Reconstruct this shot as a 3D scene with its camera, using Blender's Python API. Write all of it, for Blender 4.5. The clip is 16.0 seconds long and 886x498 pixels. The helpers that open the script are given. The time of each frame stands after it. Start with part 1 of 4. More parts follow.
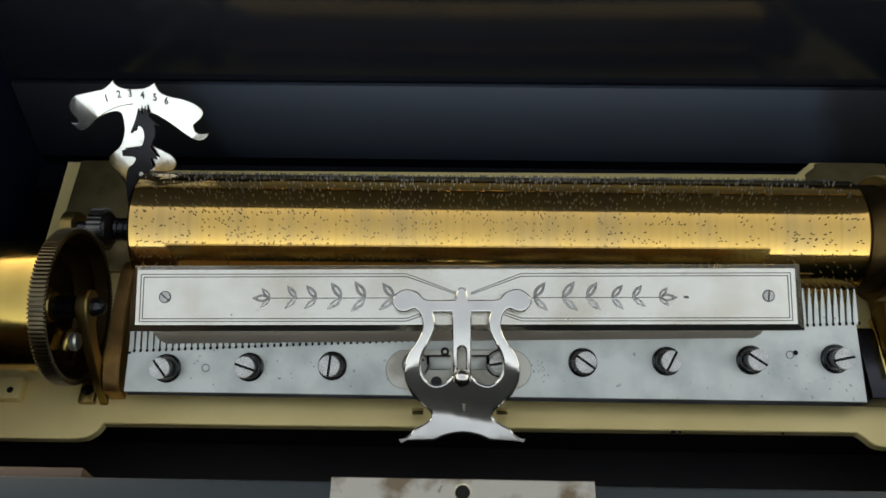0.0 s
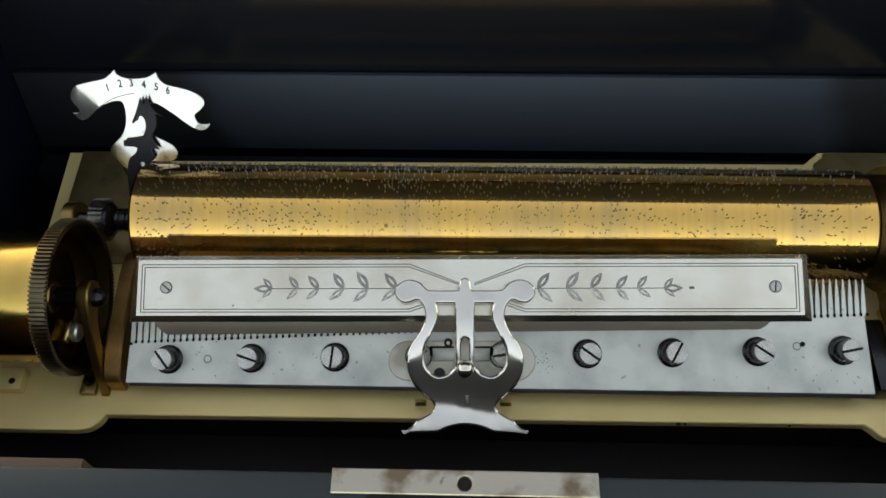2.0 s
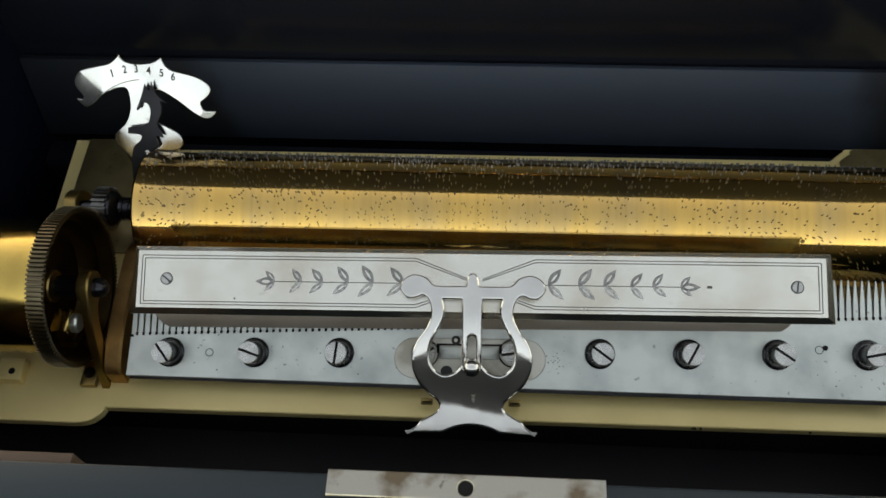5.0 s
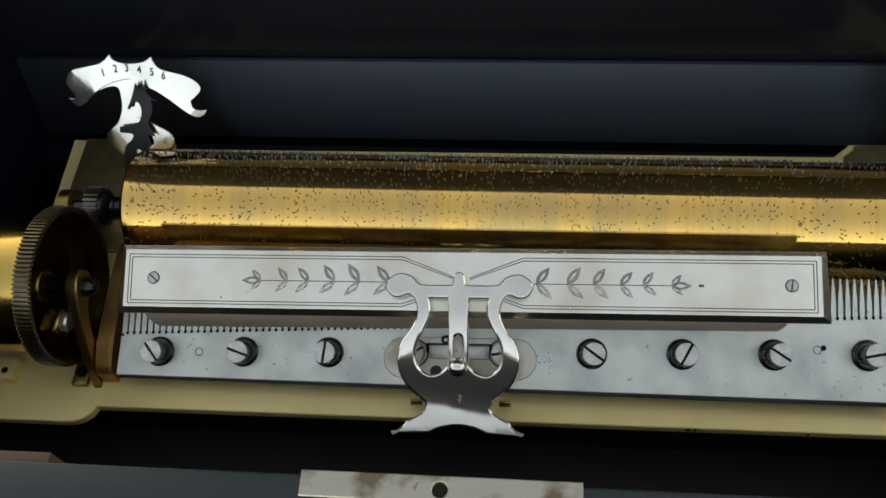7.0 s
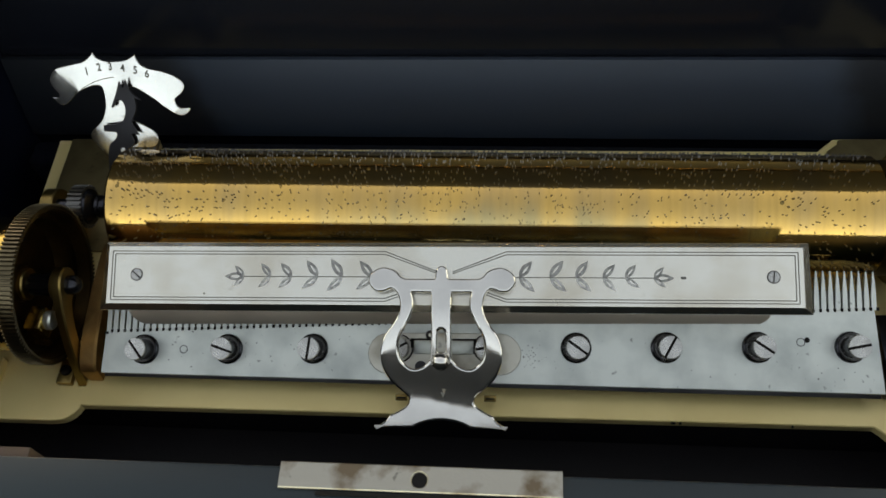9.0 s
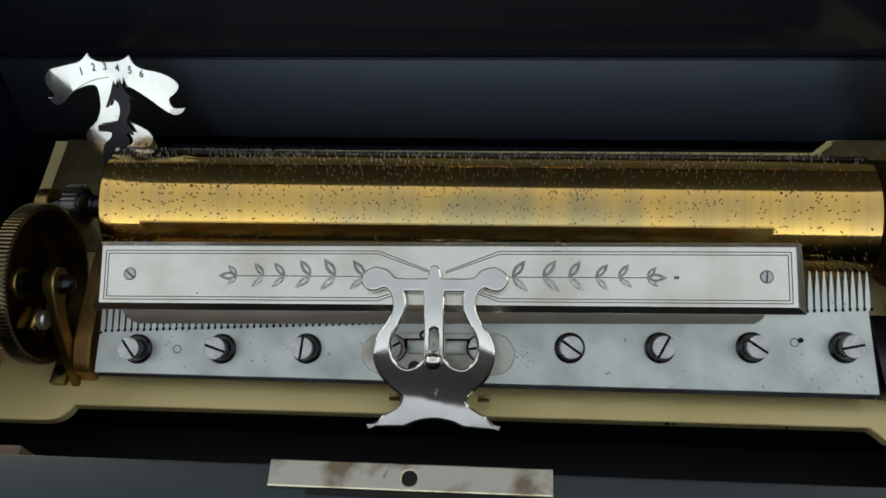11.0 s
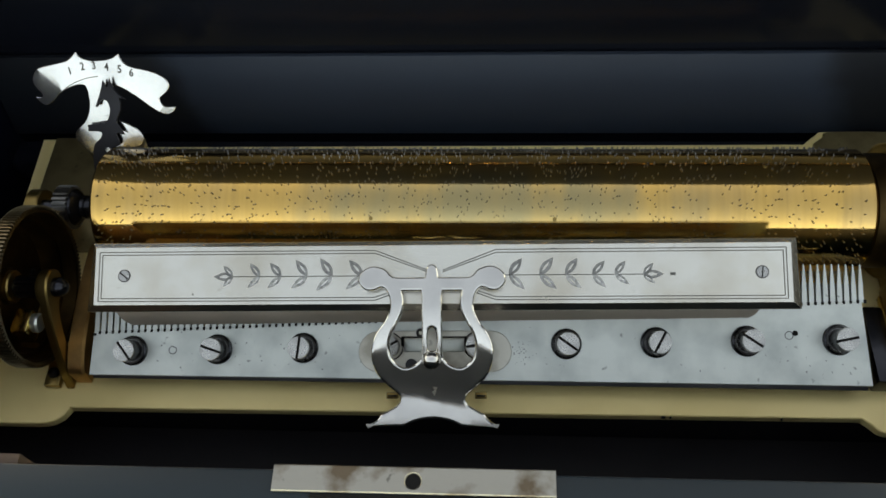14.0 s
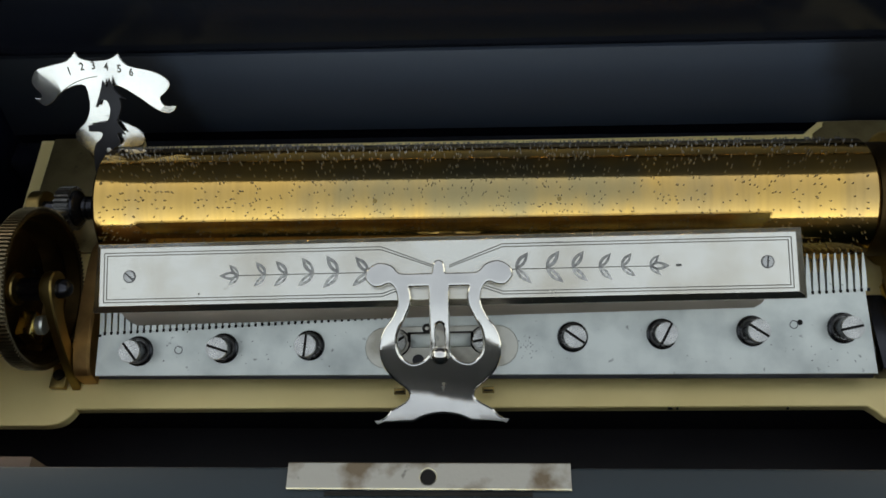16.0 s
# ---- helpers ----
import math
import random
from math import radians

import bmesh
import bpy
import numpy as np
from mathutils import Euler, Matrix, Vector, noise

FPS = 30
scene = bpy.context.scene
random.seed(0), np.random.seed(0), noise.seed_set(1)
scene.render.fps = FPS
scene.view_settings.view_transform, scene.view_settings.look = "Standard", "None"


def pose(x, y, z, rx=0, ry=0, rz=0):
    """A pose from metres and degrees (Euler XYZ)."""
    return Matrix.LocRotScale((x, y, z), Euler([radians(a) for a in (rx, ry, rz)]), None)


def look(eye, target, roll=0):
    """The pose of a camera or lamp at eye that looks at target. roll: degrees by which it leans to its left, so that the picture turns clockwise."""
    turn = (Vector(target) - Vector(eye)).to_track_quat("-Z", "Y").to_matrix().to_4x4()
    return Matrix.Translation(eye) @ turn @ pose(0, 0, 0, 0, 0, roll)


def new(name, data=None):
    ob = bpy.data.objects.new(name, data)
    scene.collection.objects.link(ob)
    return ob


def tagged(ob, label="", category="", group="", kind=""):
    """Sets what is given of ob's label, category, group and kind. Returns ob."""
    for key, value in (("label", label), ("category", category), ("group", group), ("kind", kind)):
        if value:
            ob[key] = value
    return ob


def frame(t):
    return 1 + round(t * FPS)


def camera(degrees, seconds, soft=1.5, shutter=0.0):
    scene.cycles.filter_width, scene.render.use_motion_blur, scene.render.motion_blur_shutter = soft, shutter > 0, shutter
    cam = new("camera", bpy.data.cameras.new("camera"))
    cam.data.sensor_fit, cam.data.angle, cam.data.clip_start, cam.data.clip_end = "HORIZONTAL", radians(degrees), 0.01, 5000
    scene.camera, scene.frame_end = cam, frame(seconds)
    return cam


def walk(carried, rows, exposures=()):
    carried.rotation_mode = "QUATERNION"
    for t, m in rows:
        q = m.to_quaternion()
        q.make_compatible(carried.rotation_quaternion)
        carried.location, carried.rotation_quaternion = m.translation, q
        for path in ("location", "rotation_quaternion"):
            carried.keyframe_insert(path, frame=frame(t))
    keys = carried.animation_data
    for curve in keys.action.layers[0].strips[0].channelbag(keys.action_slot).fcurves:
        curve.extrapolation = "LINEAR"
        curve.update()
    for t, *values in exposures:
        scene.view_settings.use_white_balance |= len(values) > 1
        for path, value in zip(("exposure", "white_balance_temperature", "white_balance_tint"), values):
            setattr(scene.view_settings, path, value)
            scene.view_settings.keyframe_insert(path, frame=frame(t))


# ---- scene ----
cam = camera(54.5, 16.0, soft=1.65)
PATH = [
    (0, (-0.01294, -0.12538, 0.31956), (-0.05156, 0.92698, -1.38075), -1.062),
    (0.5, (-0.01309, -0.12505, 0.31930), (-0.05229, 0.92395, -1.38307), -1.083),
    (1, (-0.01323, -0.12486, 0.31879), (-0.05262, 0.91951, -1.38641), -1.099),
    (1.5, (-0.01225, -0.12497, 0.31779), (-0.05987, 0.91684, -1.38878), -1.499),
    (2, (-0.01177, -0.12504, 0.31643), (-0.06511, 0.91507, -1.39100), -1.778),
    (2.5, (-0.01118, -0.12420, 0.31522), (-0.07106, 0.91042, -1.39532), -2.062),
    (3, (-0.01133, -0.12414, 0.31320), (-0.07463, 0.91198, -1.39632), -2.105),
    (3.5, (-0.01113, -0.12356, 0.31180), (-0.07966, 0.91161, -1.39809), -2.237),
    (4, (-0.01060, -0.12253, 0.31026), (-0.08667, 0.91005, -1.40087), -2.411),
    (6.5, (0.00167, -0.11772, 0.30414), (-0.14860, 0.90914, -1.40554), -5.394),
    (7, (0.00517, -0.11799, 0.30346), (-0.15442, 0.90867, -1.40549), -6.094),
    (7.5, (0.00759, -0.11796, 0.30328), (-0.15550, 0.90561, -1.40720), -6.441),
    (8, (0.00917, -0.11894, 0.30250), (-0.15321, 0.90817, -1.40592), -6.524),
    (8.5, (0.00948, -0.12085, 0.30158), (-0.14657, 0.91650, -1.40123), -6.242),
    (9, (0.00998, -0.12158, 0.30120), (-0.14219, 0.91972, -1.39954), -6.069),
    (11.5, (0.01282, -0.12286, 0.30000), (-0.14177, 0.92768, -1.39483), -6.051),
    (12, (0.01279, -0.12139, 0.30104), (-0.13811, 0.91965, -1.39998), -5.988),
    (12.5, (0.01231, -0.11959, 0.30207), (-0.13242, 0.91120, -1.40572), -5.838),
    (13, (0.01177, -0.11764, 0.30297), (-0.12685, 0.90100, -1.41259), -5.807),
    (13.5, (0.01026, -0.11869, 0.30241), (-0.11733, 0.90485, -1.41110), -5.392),
    (14, (0.00862, -0.11902, 0.30223), (-0.11045, 0.90398, -1.41221), -5.282),
    (14.5, (0.00717, -0.11895, 0.30254), (-0.10585, 0.90041, -1.41447), -5.290),
    (15, (0.00586, -0.11854, 0.30305), (-0.10228, 0.89464, -1.41793), -5.387),
    (15.5, (0.00465, -0.11843, 0.30291), (-0.09865, 0.89251, -1.41968), -5.415),
    (16, (0.00360, -0.11892, 0.30261), (-0.09514, 0.89361, -1.41932), -5.311),
]
walk(cam, [(t, look(eye, target, roll)) for t, eye, target, roll in PATH],
     [(0, 2.43, 12900, 18), (4, 2.40, 13000, 18), (6.5, 2.30, 13000, 18), (9, 2.28, 13000, 18), (11.5, 2.28, 12300, 17), (14, 2.30, 12300, 17), (16, 2.36, 12300, 17)])


# ---- world, sun and exposure ----
world = bpy.data.worlds.new("sky")
scene.world = world
world.use_nodes = True
wn = world.node_tree
sky = wn.nodes.new("ShaderNodeTexSky")
sky.sky_type, sky.sun_disc = "NISHITA", False
sky.sun_elevation, sky.sun_rotation = radians(14), radians(0)
sky.air_density, sky.dust_density, sky.ozone_density = 1.0, 1.5, 1.0
wn.nodes["Background"].inputs["Strength"].default_value = 0.15
wn.links.new(sky.outputs[0], wn.nodes["Background"].inputs[0])
sun_data = bpy.data.lights.new("sun", "SUN")
sun_data.energy, sun_data.angle, sun_data.color = 0.5, radians(12), (1.0, 0.95, 0.88)
sun = new("sun", sun_data)
sun.matrix_world = look((0, 1.5, 0.374), (0, 0, 0))


# ---- materials ----
def material(name, base, second=None, metal=0.0, rough=0.4, rough_var=0.1, grain=900.0, blotch=25.0, bump=0.05,
             stretch=(1, 1, 1), coat=0.0, mix=(0.42, 0.62), ior=1.5, specks=0.0, speck_scale=260.0):
    m = bpy.data.materials.new(name)
    m.use_nodes = True
    nt = m.node_tree
    b = nt.nodes["Principled BSDF"]
    co = nt.nodes.new("ShaderNodeTexCoord")
    mp = nt.nodes.new("ShaderNodeMapping")
    mp.inputs["Scale"].default_value = stretch
    nt.links.new(co.outputs["Object"], mp.inputs["Vector"])
    n1 = nt.nodes.new("ShaderNodeTexNoise")
    n1.inputs["Scale"].default_value, n1.inputs["Detail"].default_value = blotch, 5
    n2 = nt.nodes.new("ShaderNodeTexNoise")
    n2.inputs["Scale"].default_value, n2.inputs["Detail"].default_value = grain, 4
    for n in (n1, n2):
        nt.links.new(mp.outputs[0], n.inputs["Vector"])
    ramp = nt.nodes.new("ShaderNodeMapRange")
    ramp.inputs[1].default_value, ramp.inputs[2].default_value = mix
    nt.links.new(n1.outputs[0], ramp.inputs[0])
    c = nt.nodes.new("ShaderNodeMix")
    c.data_type = "RGBA"
    c.inputs[6].default_value = (*base, 1)
    c.inputs[7].default_value = (*(second or [v * 0.8 for v in base]), 1)
    nt.links.new(ramp.outputs[0], c.inputs[0])
    colour = c.outputs[2]
    if specks:
        n3 = nt.nodes.new("ShaderNodeTexNoise")
        n3.inputs["Scale"].default_value, n3.inputs["Detail"].default_value = speck_scale, 3
        nt.links.new(mp.outputs[0], n3.inputs["Vector"])
        th = nt.nodes.new("ShaderNodeMapRange")
        th.inputs[1].default_value, th.inputs[2].default_value, th.inputs[4].default_value = 0.685, 0.74, specks
        nt.links.new(n3.outputs[0], th.inputs[0])
        d = nt.nodes.new("ShaderNodeMix")
        d.data_type = "RGBA"
        d.inputs[7].default_value = (*[v * 0.25 for v in base], 1)
        nt.links.new(th.outputs[0], d.inputs[0])
        nt.links.new(c.outputs[2], d.inputs[6])
        colour = d.outputs[2]
    nt.links.new(colour, b.inputs["Base Color"])
    r = nt.nodes.new("ShaderNodeMapRange")
    r.inputs[3].default_value, r.inputs[4].default_value = max(0.02, rough - rough_var), rough + rough_var
    av = nt.nodes.new("ShaderNodeMath")
    av.operation = "ADD"
    hf = nt.nodes.new("ShaderNodeMath")
    hf.operation = "MULTIPLY"
    hf.inputs[1].default_value = 0.5
    nt.links.new(n1.outputs[0], av.inputs[0])
    nt.links.new(n2.outputs[0], av.inputs[1])
    nt.links.new(av.outputs[0], hf.inputs[0])
    nt.links.new(hf.outputs[0], r.inputs[0])
    nt.links.new(r.outputs[0], b.inputs["Roughness"])
    b.inputs["Metallic"].default_value = metal
    b.inputs["IOR"].default_value = ior
    b.inputs["Coat Weight"].default_value = coat
    bp = nt.nodes.new("ShaderNodeBump")
    bp.inputs["Strength"].default_value, bp.inputs["Distance"].default_value = bump, 0.0005
    nt.links.new(n2.outputs[0], bp.inputs["Height"])
    nt.links.new(bp.outputs[0], b.inputs["Normal"])
    return m


LACQUER = material("black_lacquer", (0.0045, 0.0055, 0.0085), (0.0065, 0.008, 0.012), rough=0.16, rough_var=0.06, bump=0.02, stretch=(0.2, 1, 1))
RIM = material("slate_lacquered_rim", (0.009, 0.021, 0.028), (0.007, 0.017, 0.023), ior=1.36, rough=0.38, rough_var=0.06, bump=0.03, stretch=(0.2, 1, 1))
MATT = material("matt_black_stain", (0.011, 0.0093, 0.0105), (0.015, 0.0128, 0.0140), rough=0.6, ior=1.28, bump=0.1)
STRIKE = material("stained_old_nickel", (0.34, 0.335, 0.30), (0.15, 0.115, 0.08), metal=0.9, rough=0.40, rough_var=0.12, blotch=85, bump=0.15, mix=(0.52, 0.66), specks=0.6)
BARE_WOOD = material("bare_wood", (0.10, 0.062, 0.042), (0.07, 0.041, 0.027), rough=0.6, bump=0.2, grain=500, stretch=(0.15, 1, 1))
TABLE = material("oak", (0.24, 0.15, 0.08), (0.17, 0.10, 0.05), rough=0.45, grain=120, blotch=8, bump=0.2, stretch=(0.1, 1, 1))
FLOOR = material("stone_floor", (0.30, 0.32, 0.34), (0.24, 0.26, 0.28), rough=0.7, grain=60, blotch=2, bump=0.2)
NICKEL = material("nickel_plate", (0.87, 0.84, 0.755), (0.71, 0.65, 0.545), metal=1.0, rough=0.25, rough_var=0.06, grain=300, blotch=38, bump=0.006, mix=(0.45, 0.68), specks=0.25, speck_scale=160)
NICKEL_BRIGHT = material("polished_nickel", (0.79, 0.76, 0.715), (0.70, 0.675, 0.64), metal=1.0, rough=0.11, rough_var=0.06, grain=400, blotch=60, bump=0.01, specks=0.3, speck_scale=150)
NICKEL_WORN = material("worn_nickel", (0.66, 0.63, 0.55), (0.44, 0.40, 0.33), metal=0.9, rough=0.38, rough_var=0.12, blotch=75, bump=0.12, mix=(0.48, 0.66), specks=0.5)
ENGRAVED = material("engraved_groove", (0.09, 0.09, 0.085), (0.14, 0.14, 0.13), metal=0.6, rough=0.5, bump=0.2)
LID = material("blue_black_lacquer", (0.0024, 0.0052, 0.0135), (0.0045, 0.0085, 0.019), ior=1.22, rough=0.48, rough_var=0.08, bump=0.03, stretch=(0.3, 1, 1), blotch=18)
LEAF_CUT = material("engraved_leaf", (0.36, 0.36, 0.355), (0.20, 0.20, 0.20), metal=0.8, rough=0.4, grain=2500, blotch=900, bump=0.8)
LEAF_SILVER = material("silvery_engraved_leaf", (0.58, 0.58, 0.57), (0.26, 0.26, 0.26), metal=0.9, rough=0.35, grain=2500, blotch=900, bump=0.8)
STEEL = material("comb_steel", (0.71, 0.745, 0.695), (0.48, 0.52, 0.495), metal=0.9, rough=0.40, rough_var=0.14, grain=1500, blotch=48, bump=0.08, mix=(0.44, 0.70), specks=0.7)
STEEL_EDGE = material("dark_steel", (0.10, 0.10, 0.105), (0.06, 0.06, 0.065), metal=0.9, rough=0.4, bump=0.08)
PIN = material("pin_steel", (0.17, 0.16, 0.15), (0.10, 0.095, 0.09), metal=0.9, rough=0.35, bump=0.02)
BLUED = material("blued_steel", (0.05, 0.052, 0.06), (0.03, 0.03, 0.035), metal=0.9, rough=0.25, bump=0.05)
POINTER = material("dark_blued_pointer", (0.018, 0.019, 0.024), (0.010, 0.010, 0.013), metal=0.8, rough=0.35, bump=0.05)
SCREW = material("bright_screw", (0.58, 0.57, 0.54), (0.47, 0.46, 0.44), metal=1.0, rough=0.28, grain=2500, blotch=300, bump=0.1)
LEAD = material("dull_lead", (0.40, 0.39, 0.36), (0.30, 0.29, 0.27), metal=0.3, rough=0.6, blotch=300, bump=0.2)
SLOT = material("slot_dirt", (0.007, 0.007, 0.007), (0.011, 0.010, 0.009), rough=0.8, ior=1.3)
BRASS = material("polished_brass", (0.74, 0.52, 0.18), (0.66, 0.45, 0.15), metal=1.0, rough=0.2, rough_var=0.06, blotch=40, bump=0.03)
BRASS_OLD = material("tarnished_brass", (0.36, 0.24, 0.09), (0.24, 0.155, 0.06), metal=1.0, rough=0.34, blotch=60, bump=0.08)
BRASS_DARK = material("browned_brass", (0.12, 0.070, 0.028), (0.05, 0.029, 0.012), metal=1.0, rough=0.42, blotch=60, bump=0.08)
DULL_BRASS = material("dull_brass", (0.36, 0.275, 0.14), (0.25, 0.185, 0.09), metal=0.8, rough=0.42, rough_var=0.12, blotch=70, bump=0.08, specks=0.4)
WHEEL = material("grey_brown_wheel_brass", (0.17, 0.132, 0.082), (0.09, 0.070, 0.043), metal=1.0, rough=0.38, blotch=90, bump=0.08)
SIDE_BRASS = material("red_brown_brass", (0.46, 0.25, 0.095), (0.28, 0.15, 0.058), metal=0.9, rough=0.45, blotch=70, bump=0.08)
DRUM = material("drum_brass", (0.62, 0.40, 0.115), (0.48, 0.30, 0.085), metal=1.0, rough=0.14, rough_var=0.04, blotch=40, bump=0.02)
PINION = material("worn_pinion_steel", (0.17, 0.165, 0.155), (0.08, 0.078, 0.075), metal=0.9, rough=0.32, blotch=200, bump=0.05)
DIAL = material("dial_nickel", (0.56, 0.575, 0.59), (0.48, 0.49, 0.505), metal=1.0, rough=0.2, rough_var=0.05, grain=400, blotch=60, bump=0.01, specks=0.3, speck_scale=150)
BED = material("gilt_bedplate", (0.95, 0.735, 0.345), (0.86, 0.655, 0.295), metal=0.15, rough=0.36, rough_var=0.08, grain=2200, blotch=18, bump=0.10)
PAPER = material("tan_paper", (0.62, 0.51, 0.41), (0.52, 0.42, 0.33), rough=0.8, bump=0.1)
INK = material("black_numerals", (0.02, 0.02, 0.02), rough=0.5)


def cylinder_brass():
    """Turned brass: faint rings round the barrel, tarnish blotches."""
    m = material("turned_brass", (0.92, 0.53, 0.16), (0.75, 0.46, 0.175), metal=1.0, rough=0.09, rough_var=0.04, grain=1500, blotch=34,
                 bump=0.02, stretch=(2.2, 0.7, 0.7), mix=(0.42, 0.66))
    nt = m.node_tree
    b = nt.nodes["Principled BSDF"]
    co = nt.nodes["Texture Coordinate"]
    mp = nt.nodes.new("ShaderNodeMapping")
    mp.inputs["Scale"].default_value = (1, 0.02, 0.02)
    nt.links.new(co.outputs["Object"], mp.inputs[0])
    n = nt.nodes.new("ShaderNodeTexNoise")
    n.inputs["Scale"].default_value, n.inputs["Detail"].default_value = 700, 5
    nt.links.new(mp.outputs[0], n.inputs["Vector"])
    bp = nt.nodes.new("ShaderNodeBump")
    tint = nt.nodes.new("ShaderNodeMapRange")
    tint.inputs[1].default_value, tint.inputs[2].default_value, tint.inputs[3].default_value = 0.32, 0.56, 0.88
    nt.links.new(n.outputs[0], tint.inputs[0])
    mul = nt.nodes.new("ShaderNodeMix")
    mul.data_type, mul.blend_type = "RGBA", "MULTIPLY"
    mul.inputs[0].default_value = 1.0
    old = b.inputs["Base Color"].links[0].from_socket
    nt.links.new(old, mul.inputs[6])
    nt.links.new(tint.outputs[0], mul.inputs[7])
    nt.links.new(mul.outputs[2], b.inputs["Base Color"])
    # grey-olive tarnish over one side of the barrel, thinner towards the ends
    def math_node(op, a, b2=None):
        k = nt.nodes.new("ShaderNodeMath")
        k.operation = op
        for n_in, v in enumerate((a, b2)):
            if v is None:
                continue
            if isinstance(v, (int, float)):
                k.inputs[n_in].default_value = v
            else:
                nt.links.new(v, k.inputs[n_in])
        return k.outputs[0]

    sep = nt.nodes.new("ShaderNodeSeparateXYZ")
    nt.links.new(co.outputs["Object"], sep.inputs[0])
    across = math_node("COSINE", math_node("SUBTRACT", math_node("ARCTAN2", sep.outputs[2], sep.outputs[1]), radians(206)))
    wide = math_node("MULTIPLY", sep.outputs[0], 1 / 0.19)
    level = math_node("SUBTRACT", across, math_node("MULTIPLY", wide, wide))
    uneven = math_node("ADD", level, math_node("MULTIPLY", nt.nodes["Noise Texture"].outputs[0], 0.35))
    stain = nt.nodes.new("ShaderNodeMapRange")
    stain.interpolation_type = "SMOOTHSTEP"
    stain.inputs[1].default_value, stain.inputs[2].default_value, stain.inputs[4].default_value = 0.97, 1.20, 0.9
    nt.links.new(uneven, stain.inputs[0])
    dull = nt.nodes.new("ShaderNodeMix")
    dull.data_type = "RGBA"
    nt.links.new(stain.outputs[0], dull.inputs[0])
    nt.links.new(mul.outputs[2], dull.inputs[6])
    dull.inputs[7].default_value = (0.45, 0.355, 0.18, 1)
    nt.links.new(dull.outputs[2], b.inputs["Base Color"])
    bp.inputs["Strength"].default_value, bp.inputs["Distance"].default_value = 0.08, 0.0004
    nt.links.new(n.outputs[0], bp.inputs["Height"])
    nt.links.new(nt.nodes["Bump"].outputs[0], bp.inputs["Normal"])
    nt.links.new(bp.outputs[0], b.inputs["Normal"])
    return m


TURNED = cylinder_brass()


def board_paint():
    """Slate paint, its two ragged black ends being shade put into the colour."""
    m = material("slate_with_end_shade", (0.021, 0.034, 0.053), (0.018, 0.029, 0.046), rough=0.6, rough_var=0.06, bump=0.03, stretch=(0.2, 1, 1))
    nt = m.node_tree
    b = nt.nodes["Principled BSDF"]
    old = b.inputs["Base Color"].links[0].from_socket
    sep = nt.nodes.new("ShaderNodeSeparateXYZ")
    nt.links.new(nt.nodes["Texture Coordinate"].outputs["Object"], sep.inputs[0])
    rough = nt.nodes.new("ShaderNodeTexNoise")
    rough.inputs["Scale"].default_value = 60
    nt.links.new(nt.nodes["Texture Coordinate"].outputs["Object"], rough.inputs["Vector"])
    shift = nt.nodes.new("ShaderNodeMath")
    shift.operation, shift.inputs[1].default_value = "MULTIPLY_ADD", 0.016
    nt.links.new(rough.outputs[0], shift.inputs[0])
    nt.links.new(sep.outputs[0], shift.inputs[2])
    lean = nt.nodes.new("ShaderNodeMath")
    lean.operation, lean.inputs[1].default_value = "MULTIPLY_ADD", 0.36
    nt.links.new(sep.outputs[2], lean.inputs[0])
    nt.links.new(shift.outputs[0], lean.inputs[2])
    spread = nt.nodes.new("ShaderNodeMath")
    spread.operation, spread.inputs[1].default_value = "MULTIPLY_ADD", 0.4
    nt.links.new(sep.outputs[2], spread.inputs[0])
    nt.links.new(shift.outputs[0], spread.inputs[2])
    # painted shade: fades to near black past each end of the board
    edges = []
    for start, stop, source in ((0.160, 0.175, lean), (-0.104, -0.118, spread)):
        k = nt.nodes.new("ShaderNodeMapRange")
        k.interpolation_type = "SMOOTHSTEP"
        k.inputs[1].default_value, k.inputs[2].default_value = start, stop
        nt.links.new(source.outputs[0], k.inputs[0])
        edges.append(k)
    end_shade = nt.nodes.new("ShaderNodeMath")
    end_shade.operation = "MAXIMUM"
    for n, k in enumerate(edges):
        nt.links.new(k.outputs[0], end_shade.inputs[n])
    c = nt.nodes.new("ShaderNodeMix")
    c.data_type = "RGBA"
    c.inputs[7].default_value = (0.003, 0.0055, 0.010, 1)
    nt.links.new(end_shade.outputs[0], c.inputs[0])
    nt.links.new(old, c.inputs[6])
    nt.links.new(c.outputs[2], b.inputs["Base Color"])
    return m


BOARD = board_paint()


# ---- mesh helpers ----
def part(name, bm, mat, parent=None, label="", at=None, smooth=30):
    bmesh.ops.recalc_face_normals(bm, faces=bm.faces)
    me = bpy.data.meshes.new(name)
    bm.to_mesh(me)
    bm.free()
    if smooth:
        me.shade_smooth()
        me.set_sharp_from_angle(angle=radians(smooth))
    me.materials.append(mat)
    ob = new(name, me)
    ob.parent = parent
    if at is not None:
        ob.matrix_basis = at
    return tagged(ob, label)


def thing(name, label, category, at=None, group="", kind=""):
    ob = new(name)
    ob.empty_display_size = 0.01
    if at is not None:
        ob.matrix_basis = at
    return tagged(ob, label, category, group, kind)


def box(x0, x1, y0, y1, z0, z1, bevel=0.0, bm=None):
    b = bmesh.new()
    bmesh.ops.create_cube(b, size=1, matrix=Matrix.Translation(((x0 + x1) / 2, (y0 + y1) / 2, (z0 + z1) / 2)) @ Matrix.Diagonal((x1 - x0, y1 - y0, z1 - z0, 1)))
    if bevel:
        bmesh.ops.bevel(b, geom=b.edges[:], offset=bevel, segments=2, affect="EDGES", profile=0.5)
    return merge(bm, b)


